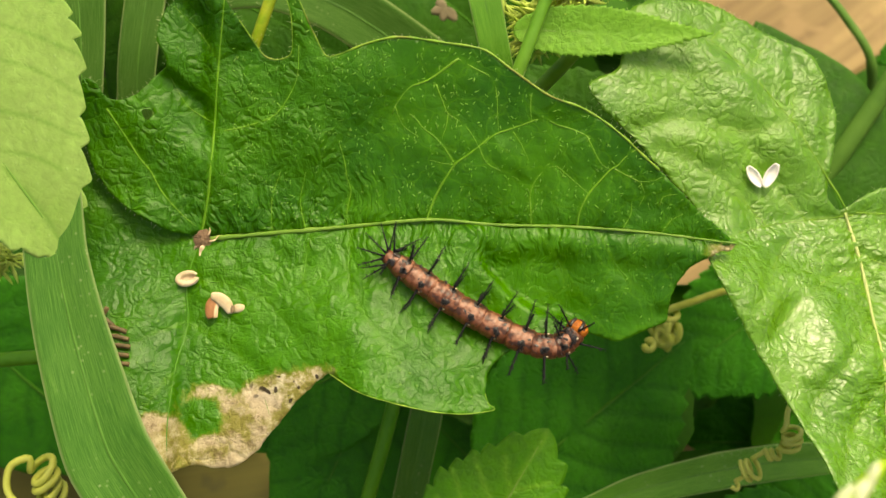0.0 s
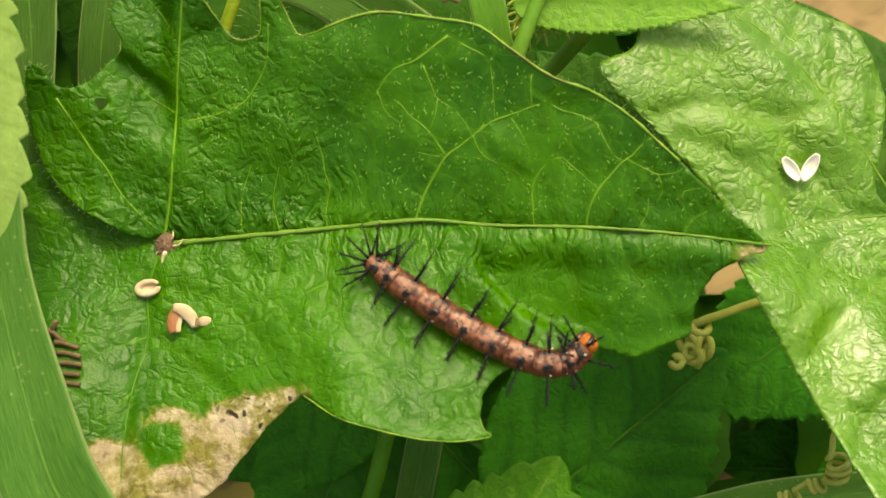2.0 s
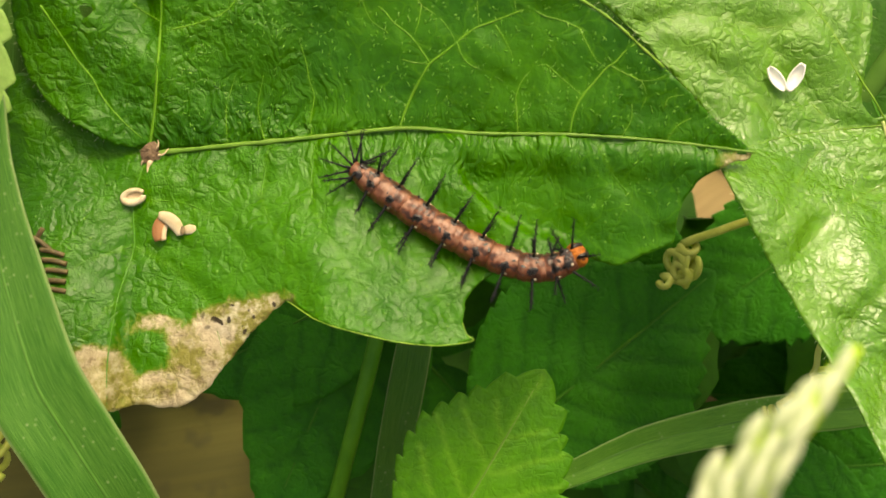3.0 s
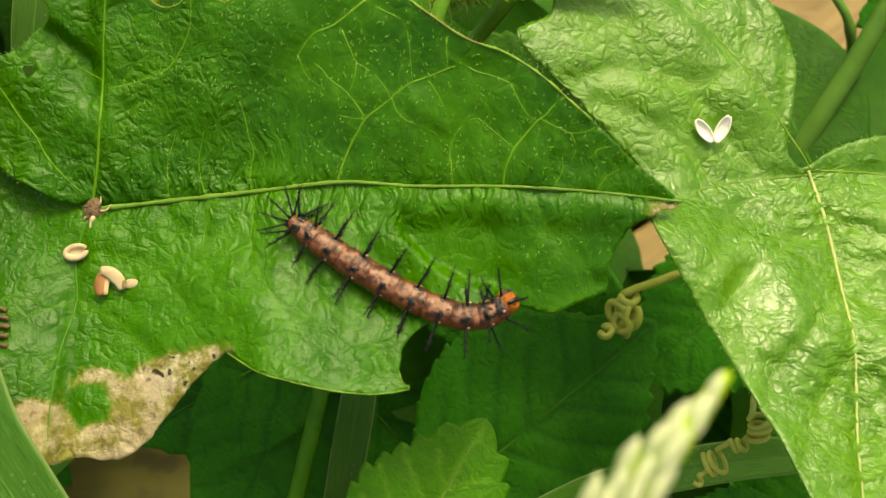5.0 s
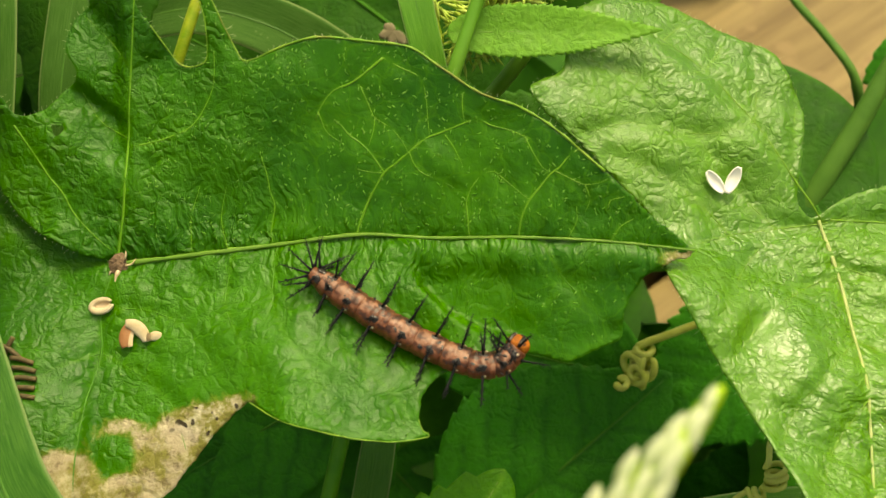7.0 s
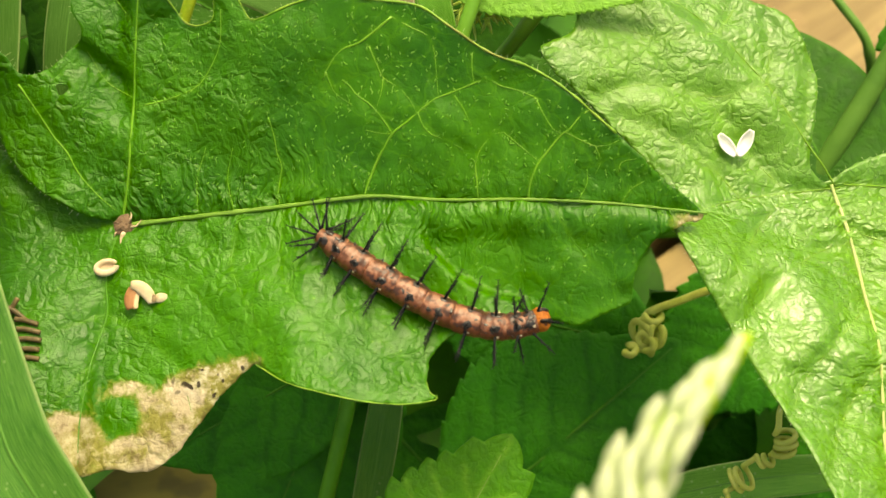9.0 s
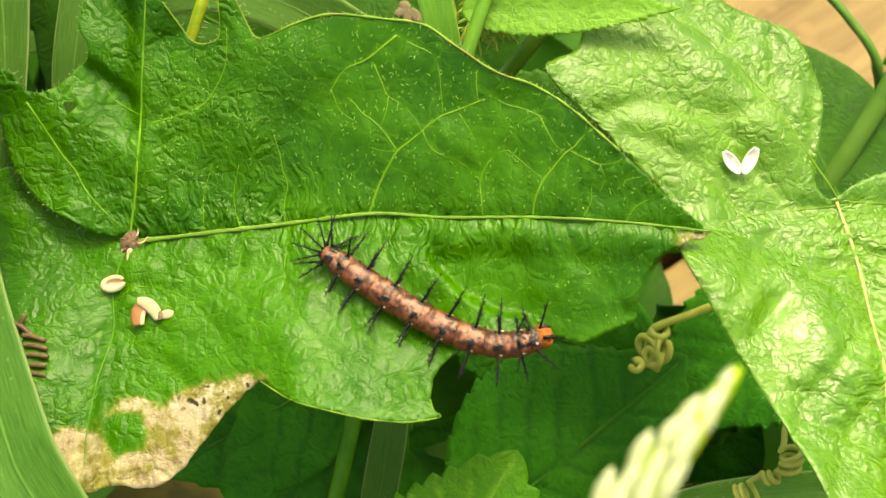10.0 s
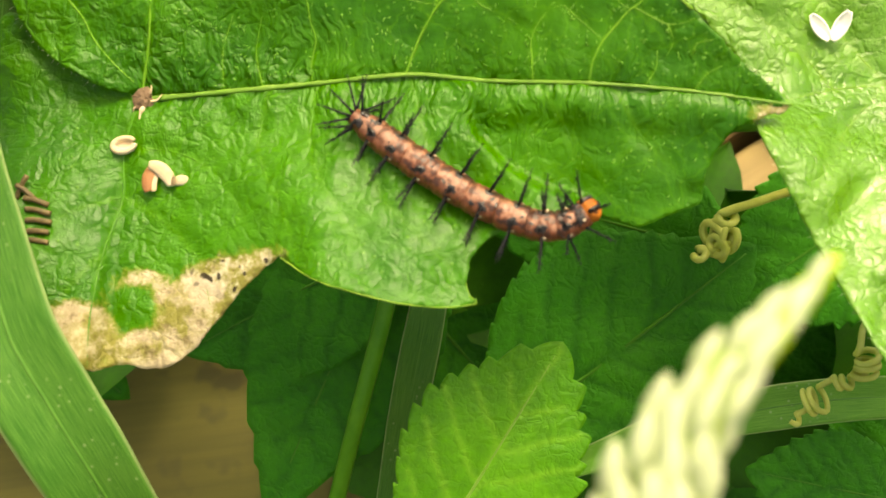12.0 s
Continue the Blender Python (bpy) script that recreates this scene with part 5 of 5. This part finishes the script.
def debris():
    ob = thing("dry_debris", seat(upper_height, -55.2, -1.5, 0.6), "shrivelled brown debris at the base of the vine leaf", "debris")
    part("crumb", crumb_mesh(), ob)
    for x, y, a, l, material in ((0.9, 0.9, 60, 1.3, HUSK_TAN), (-0.7, 0.3, 155, 1.2, CRUMB), (1.1, -0.2, 12, 2.0, HUSK_TAN), (-0.9, -1.0, 205, 1.1, HUSK_TAN), (0.2, 1.0, 110, 1.0, CRUMB)):
        g = radians(a)
        pts = [(x, y, 0.2), (x + 0.5 * l * math.cos(g), y + 0.5 * l * math.sin(g), 0.45), (x + l * math.cos(g + 0.4), y + l * math.sin(g + 0.4), 0.1)]
        thin = curve_through(pts, 0.3)
        part("shred", tube("shred", thin, np.linspace(0.2, 0.07, len(thin)), material, 6), ob)
    stalk = curve_through([(0.0, -1.0, 0.2), (-0.5, -2.2, 0.35), (-0.4, -3.2, 0.3), (-1.1, -4.6, 0.1)], 0.4)
    part("dry_stalk", tube("dry_stalk", stalk, 0.34 + 0.14 * np.sin(np.arange(len(stalk)) * 1.3), HUSK_TAN, 6), ob)


debris()
pellet = tube_data(curve_through([(-1.9, 0, 0), (-0.4, 0.16, 0.05), (0.6, 0.1, 0.1), (1.9, -0.05, 0)], 0.35), 0.42, 8)
first = None
for k, (du, dv, a) in enumerate(((0, 0, -12), (0.5, -1.4, -8), (0.8, -2.8, -2), (0.7, -4.3, 2), (0.9, -5.6, -3), (-2.4, 2.0, 66), (-1.6, 1.2, -35))):
    m = seat(lower_height, -69.2 + du, -16.8 + dv, 0.9, 0, 0, a)
    if first is None:
        first = new("frass_pellet", mesh_of("frass_pellet", *pellet, FRASS))
        first.matrix_world = m
        tagged(first, "dark brown caterpillar dropping on the vine leaf", "droppings", "droppings on the leaf")
    else:
        copy_thing(first, m)


# ---- the caterpillar ----
def skin_material():
    m, nt, out, add, link = node_set("caterpillar_skin")
    co = add("TexCoord").outputs["Object"]
    sep = nt.nodes.new("ShaderNodeSeparateXYZ")
    link(co, sep.inputs[0])
    speck = add("TexNoise", Scale=1300.0, Detail=4.0, Roughness=0.65)
    blot = add("TexNoise", Scale=620.0, Detail=3.0)
    rnd = nt.nodes.new("ShaderNodeObjectInfo").outputs["Random"]
    own = nt.nodes.new("ShaderNodeVectorMath")      # every ring has its own markings
    own.operation = "ADD"
    link(co, own.inputs[0])
    link(rnd, own.inputs[1])
    link(own.outputs[0], speck.inputs["Vector"])
    link(own.outputs[0], blot.inputs["Vector"])
    base = mix(nt, link, ramp(nt, speck.outputs[0], link, 0.36, 0.64), (0.078, 0.023, 0.010), (0.19, 0.060, 0.027))
    # pale broken patches along the back between the two rows of upper spines
    top = calc(nt, link, "MULTIPLY", ramp(nt, sep.outputs["Z"], link, 0.0010, 0.0016), ramp(nt, calc(nt, link, "ABSOLUTE", sep.outputs["Y"]), link, 0.0016, 0.0010))
    pale = calc(nt, link, "MULTIPLY", top, ramp(nt, blot.outputs[0], link, 0.46, 0.56))
    col = mix(nt, link, calc(nt, link, "MULTIPLY", pale, 0.5), base, (0.40, 0.225, 0.15))
    side = ramp(nt, calc(nt, link, "ABSOLUTE", sep.outputs["Y"]), link, 0.0013, 0.0021)
    col = mix(nt, link, calc(nt, link, "MULTIPLY", side, 0.5), col, (0.16, 0.046, 0.015))
    belly = ramp(nt, sep.outputs["Z"], link, -0.0004, -0.0012)
    col = mix(nt, link, calc(nt, link, "MULTIPLY", belly, 0.7), col, (0.08, 0.04, 0.022))
    fringe = calc(nt, link, "MULTIPLY", ramp(nt, sep.outputs["Y"], link, 0.0008, 0.0013), ramp(nt, blot.outputs[0], link, 0.58, 0.46))
    col = mix(nt, link, calc(nt, link, "MULTIPLY", fringe, 0.8), col, (0.045, 0.014, 0.007))
    dark = ramp(nt, blot.outputs[0], link, 0.39, 0.46, 0.9, 0.0)
    col = mix(nt, link, calc(nt, link, "MULTIPLY", dark, ramp(nt, sep.outputs["Z"], link, 0.0002, 0.0012)), col, (0.03, 0.012, 0.009))
    col = mix(nt, link, calc(nt, link, "MULTIPLY", rnd, 0.2), col, (0.12, 0.055, 0.03))
    bp = add("Bump", Strength=0.8, Distance=0.00016)
    link(speck.outputs[0], bp.inputs["Height"])
    p = add("BsdfPrincipled", Roughness=0.36)
    p.inputs["Specular IOR Level"].default_value = 0.4
    link(col, p.inputs["Base Color"])
    link(bp.outputs[0], p.inputs["Normal"])
    p.inputs["Subsurface Weight"].default_value = 0.0
    link(p.outputs[0], out.inputs["Surface"])
    return m


SKIN = skin_material()
HEAD = plain_material("caterpillar_head", (0.17, 0.046, 0.007), (0.46, 0.145, 0.016), 1500, 0.55, 1.0, 0.0003, spots=(0.05, 0.016, 0.008), gloss=0.25)
BLACK = plain_material("black_plates", (0.008, 0.007, 0.007), (0.03, 0.022, 0.02), 700, 0.3)


def segment_mesh(length, radius, front, back):
    """One body ring with three fine annulets, swollen in the middle."""
    nu, ns, verts, faces = 29, 28, [], []
    folds = round(length * 0.9) + 1
    for i in range(nu):
        s = i / (nu - 1)
        x = (s - 0.5) * (length + 0.9)
        rad = radius * (1 - 0.15 * abs(2 * s - 1) ** 4) * (back + (front - back) * s)
        rad *= 1 + 0.022 * math.cos(s * 2 * math.pi * folds)
        if i in (0, nu - 1):
            rad *= 0.55
        for k in range(ns):
            a = 2 * math.pi * k / ns
            y, z = rad * math.sin(a), rad * math.cos(a) * (0.94 if math.cos(a) > 0 else 0.84)
            # a fleshy fold along the flank
            y *= 1 + 0.05 * math.exp(-((math.cos(a) + 0.35) / 0.22) ** 2)
            verts.append((x * MM, y * MM, z * MM))
    for i in range(nu - 1):
        for k in range(ns):
            a, b = i * ns + k, i * ns + (k + 1) % ns
            faces.append((a, a + ns, b + ns, b))
    faces.append(tuple(range(ns)))
    faces.append(tuple((nu - 1) * ns + k for k in range(ns))[::-1])
    return mesh_of("body_ring", verts, faces, SKIN)


def spine_mesh(length, seed):
    """A stiff tapering spine with a dark swollen foot and short side bristles, along +z."""
    r = np.random.RandomState(seed)
    s = np.linspace(0, 1, 7)
    path = np.column_stack([0.15 * s**2 * length * 0.3, 0 * s, s * length])
    pieces = [tube_data(path, [0.30, 0.17, 0.145, 0.125, 0.105, 0.08, 0.04], 6)]
    for k in range(34):
        f = r.uniform(0.25, 0.98)
        a = r.uniform(0, 2 * math.pi)
        p = np.array([0.045 * f * f * length, 0, f * length])
        d = np.array([math.cos(a), math.sin(a), 0.4])
        pieces.append(tube_data([p, p + d * 0.58 * r.uniform(0.6, 1.1)], [0.06, 0.02], 3))
    return mesh_of("spine", *joined(pieces), SPINE)


def tubercle_mesh():
    bm = bmesh.new()
    bmesh.ops.create_icosphere(bm, subdivisions=2, radius=0.25 * MM)
    bmesh.ops.scale(bm, vec=(1.0, 1.0, 0.7), verts=bm.verts)
    me = bpy.data.meshes.new("tubercle")
    bm.to_mesh(me)
    bm.free()
    me.materials.append(PALE_WART)
    return me


PALE_WART = plain_material("pale_wart", (0.42, 0.34, 0.22), (0.66, 0.57, 0.42), 900, 0.5)
TUBERCLE = tubercle_mesh()
SPINES = [spine_mesh(l, k) for k, l in enumerate((4.5, 5.2, 5.3, 4.6, 2.9))]
LENGTHS = (2.2, 2.6, 4.8, 5.1, 4.8, 4.7, 4.3, 3.6, 2.5, 1.6)      # of the body rings, tail first
SIZES = (1.72, 2.02, 2.2, 2.28, 2.28, 2.25, 2.2, 2.12, 2.02, 1.88)
COUNT = len(LENGTHS)
STEP = 3.05
TAIL = (-22.4, -3.1)
# how the front of the body is bent when stretched out and when drawn up
REST = (-34, -33, -33, -32, -31, -29, -27, -23)
OUT = (-17, -8, 2, 9, 14)
DRAWN = (-20, -12, 10, 42, 72)
BEND = [(0, 0.95), (0.5, 0.9), (1.0, 1.0), (1.5, 1.05), (2.0, 0.95), (2.5, 0.62), (3.0, 0.42), (3.5, 0.35), (5.3, 0.62), (5.8, 0.7), (6.5, 0.95), (7.0, 1.0),
        (7.5, 0.9), (7.7, 0.8), (9.3, 0.05), (9.8, 0.1), (10.2, 0.28), (10.6, 0.42), (11.0, 0.5), (11.6, 0.55), (12.0, 0.62)]


def body_axis(bend):
    """Centres and headings of the rings and the head, in millimetres and degrees on the foliage's plane."""
    turn = list(REST) + [o + (d - o) * bend for o, d in zip(OUT, DRAWN)]
    at, pts, mids, run = np.array(TAIL), [np.array(TAIL)], [], [0.0]
    for k in range(13):
        step = STEP * (1.0 + 0.05 * (1 - bend) * (k > 6)) * (0.86 if k == 11 else 0.6 if k == 12 else 1.0)
        at = at + np.array([math.cos(radians(turn[k])), math.sin(radians(turn[k]))]) * step
        pts.append(at)
        mids.append(run[-1] + step / 2)
        run.append(run[-1] + step)
    pts, rows, s = np.array(pts), [], 0.0
    for k in range(COUNT + 1):
        size = (LENGTHS[k] if k < COUNT else 1.6) * (1.0 + 0.05 * (1 - bend) * (k > 4))
        c = s + size / 2
        rows.append((np.array([np.interp(c, run, pts[:, 0]), np.interp(c, run, pts[:, 1])]), float(np.interp(c, mids, turn))))
        s += size
    return rows


def ring_pose(k, centre, turn, bend, origin):
    # the body rides on the leaf; the front rings reach out over the bitten edge and lift a little
    u, v = centre
    rest = lower_height(np.array([min(u, -1.0)]), np.array([max(v, -17.5)]))[0]
    front = max(0.0, (sum(LENGTHS[:k]) - 24.4) / STEP)
    w = float(rest) + 2.35 + 0.35 * front * (0.6 + 0.5 * bend)
    lift = -3.0 if front == 0 else -6.0 * (0.4 + 0.6 * bend)
    return pose((u - origin[0]) * MM, (v - origin[1]) * MM, (w - origin[2]) * MM, 0, 0, turn) @ pose(0, 0, 0, -24, lift, 0)


CAT_ORIGIN = (-5.0, -13.0, float(lower_height(np.array([-5.0]), np.array([-13.0]))[0]))


def build_caterpillar():
    cat = thing("caterpillar", on_slope(*CAT_ORIGIN), "reddish-brown caterpillar with branched black spines and an orange head", "caterpillar")
    rings = []
    r = np.random.RandomState(12)
    for k, (centre, turn) in enumerate(body_axis(BEND[0][1])[:COUNT]):
        size = SIZES[k]
        front = 1.05 if k < 2 else (0.96 if k > 7 else 1.0)
        ring = part("body_ring", segment_mesh(LENGTHS[k], size, front, 0.74 if k == 0 else 1.0 / front), cat, m=ring_pose(k, centre, turn, BEND[0][1], CAT_ORIGIN))
        rings.append(ring)
        rows = ((32, 0), (74, 1), (112, 3)) if k < COUNT - 1 else ((40, 1), (86, 3))
        for ang, kind in rows:
            for sgn in (1, -1):
                a = radians(ang) * sgn
                ry = -32 if k == 0 else -14 if k == 1 else 26 if k >= COUNT - 2 else 0
                foot = (0.1 * MM if k else -0.5 * MM, -size * 0.93 * math.sin(a) * MM, size * 0.88 * math.cos(a) * MM)
                m = Matrix.Translation(foot) @ pose(0, 0, 0, math.degrees(a) * 0.96 + r.uniform(-5, 5), 0, 0) @ pose(0, 0, 0, 0, ry + r.uniform(-9, 9), r.uniform(0, 360))
                part("spine", SPINES[2 if k == 0 and kind == 0 else 4 if k >= COUNT - 2 and kind < 3 else kind], ring, m=m)
                if kind == 1 and k:
                    part("tubercle", TUBERCLE, ring, m=Matrix.Translation(Vector(foot) * 1.04 + Vector((0.42 * MM, 0, 0))) @ pose(0, 0, 0, math.degrees(a)))
        if k == 0:
            for a, tip in ((-62, 70), (-25, 82), (10, 88), (45, 80), (78, 66)):
                m = Matrix.Translation((-1.5 * MM, math.sin(radians(a)) * 1.0 * MM, 0.5 * MM)) @ pose(0, 0, 0, -a * 0.85, -tip, 0)
                part("spine", SPINES[1], ring, m=m)
        # dark blotches at the feet of the upper spines
        for sgn in (1, -1):
            a = radians(32) * sgn
            bm = bmesh.new()
            bmesh.ops.create_icosphere(bm, subdivisions=3, radius=0.62 * MM)
            bmesh.ops.scale(bm, vec=(1.25, 0.9, 0.35), verts=bm.verts)
            for v in bm.verts:
                v.co *= 1 + 0.5 * noise.noise(v.co * 1500 + Vector((k, sgn, 0)))
            me = bpy.data.meshes.new("spot")
            bm.to_mesh(me)
            bm.free()
            me.materials.append(BLACK)
            part("spot", me, ring, m=pose(0.1 * MM, -size * 0.95 * math.sin(a) * MM, size * 0.905 * math.cos(a) * MM, math.degrees(a), 0, 0))
        # small dark plates, crowded round the spine feet of the front rings
        if k:
            for j in range(8 if k >= COUNT - 3 else 5):
                a = r.uniform(-1.2, 1.2)
                bm = bmesh.new()
                bmesh.ops.create_icosphere(bm, subdivisions=2, radius=r.uniform(0.16, 0.34) * MM)
                bmesh.ops.scale(bm, vec=(1.5, 0.8, 0.3), verts=bm.verts)
                for v in bm.verts:
                    v.co *= 1 + 0.5 * noise.noise(v.co * 2200 + Vector((k, j, 0)))
                me = bpy.data.meshes.new("plate")
                bm.to_mesh(me)
                bm.free()
                me.materials.append(BLACK)
                part("plate", me, ring, m=pose(r.uniform(-0.4, 0.4) * LENGTHS[k] * MM, -size * 0.97 * math.sin(a) * MM, size * 0.93 * math.cos(a) * MM, math.degrees(a), 0, r.uniform(0, 180)))
        # stubby legs
        if k in (1, 3, 4, 5) or k >= COUNT - 3:
            for sgn in (1, -1):
                leg = tube_data([(0, 0, 0), (0, 0.15 * sgn, -0.7), (0.1, 0.1 * sgn, -1.1)], [0.45, 0.4, 0.3] if k < 7 else [0.25, 0.2, 0.06], 8)
                part("leg", mesh_of("leg", *leg, SKIN if k < 7 else BLACK), ring, m=pose(0, 0.95 * sgn * MM, -1.35 * MM))
    # the head: two rounded lobes, eye patches, jaws
    verts, faces, nu, ns = [], [], 12, 20
    for i in range(nu):
        s = math.pi * i / (nu - 1)
        for j in range(ns):
            a = 2 * math.pi * j / ns
            y, z = math.sin(s) * math.sin(a), math.sin(s) * math.cos(a)
            cleft = 1 - 0.16 * math.exp(-((y / 0.16) ** 2)) * max(0, z)
            verts.append((1.6 * MM * -math.cos(s), 1.95 * MM * y, 1.85 * MM * z * cleft))
    for i in range(nu - 1):
        for j in range(ns):
            a, b = i * ns + j, i * ns + (j + 1) % ns
            faces.append((a, a + ns, b + ns, b))
    centre, turn = body_axis(BEND[0][1])[COUNT]
    head = part("head", mesh_of("head", verts, faces, HEAD), cat, "orange head with black marks", m=ring_pose(COUNT, centre, turn, BEND[0][1], CAT_ORIGIN))
    for sgn in (1, -1):
        m = pose(0.1 * MM, -0.8 * sgn * MM, 1.5 * MM, 30 * sgn, 40, 0)
        part("horn", SPINES[1], head, m=m)
        patch = tube_data(curve_through([(0.2, 0, 1.62), (0.95, 0.1 * sgn, 1.2), (1.4, 0.1 * sgn, 0.4)], 0.3), 0.36, 6)
        part("mark", mesh_of("mark", *patch, BLACK), head, m=pose(0, 0.6 * sgn * MM, 0.0, -10 * sgn))
        jaw = tube_data([(1.0, 0.3 * sgn, -0.7), (1.4, 0.25 * sgn, -0.9), (1.55, 0.05 * sgn, -1.0)], [0.3, 0.24, 0.08], 7)
        part("jaw", mesh_of("jaw", *jaw, BLACK), head)
    rings.append(head)
    return cat, rings


caterpillar, body_rings = build_caterpillar()


# where the tip of the near flower spike sways to, in millimetres on the foliage's plane
SWAY = [
    (0, 26.7, -13.4), (0.5, 25.8, -13.1), (1, 24.7, -13.6), (2.5, 24.4, -12.8), (3, 23.8, -12.5), (3.5, 23.3, -12.8), (5.3, 22.9, -12.0), (6.5, 22.2, -11.3), (7, 21.5, -10.9), (7.5, 21.3, -11.1), (9.3, 22.3, -10.4), (10, 21.9, -11.0), (10.5, 21.8, -10.7), (11, 21.5, -10.0), (11.5, 21.4, -9.5), (12, 22.4, -10.7),
]


def motions():
    """The caterpillar's front half bends up and stretches out again; the near flower spike sways on its stalk."""
    for k, ring in enumerate(body_rings):
        rows = []
        for t, bend in BEND:
            centre, turn = body_axis(bend)[k]
            rows.append((t, ring_pose(k, centre, turn, bend, CAT_ORIGIN)))
        if k < 4:
            rows = [rows[0], rows[-1]]
        walk(ring, rows)
    foot = spike.matrix_world.copy()
    rows = []
    for t, u, v in SWAY:
        lean = spike_reach + Vector((u - 21.5, v + 11.5, 0))
        rows.append((t, foot @ spike_reach.rotation_difference(lean).to_matrix().to_4x4()))
    walk(spike, rows)


motions()
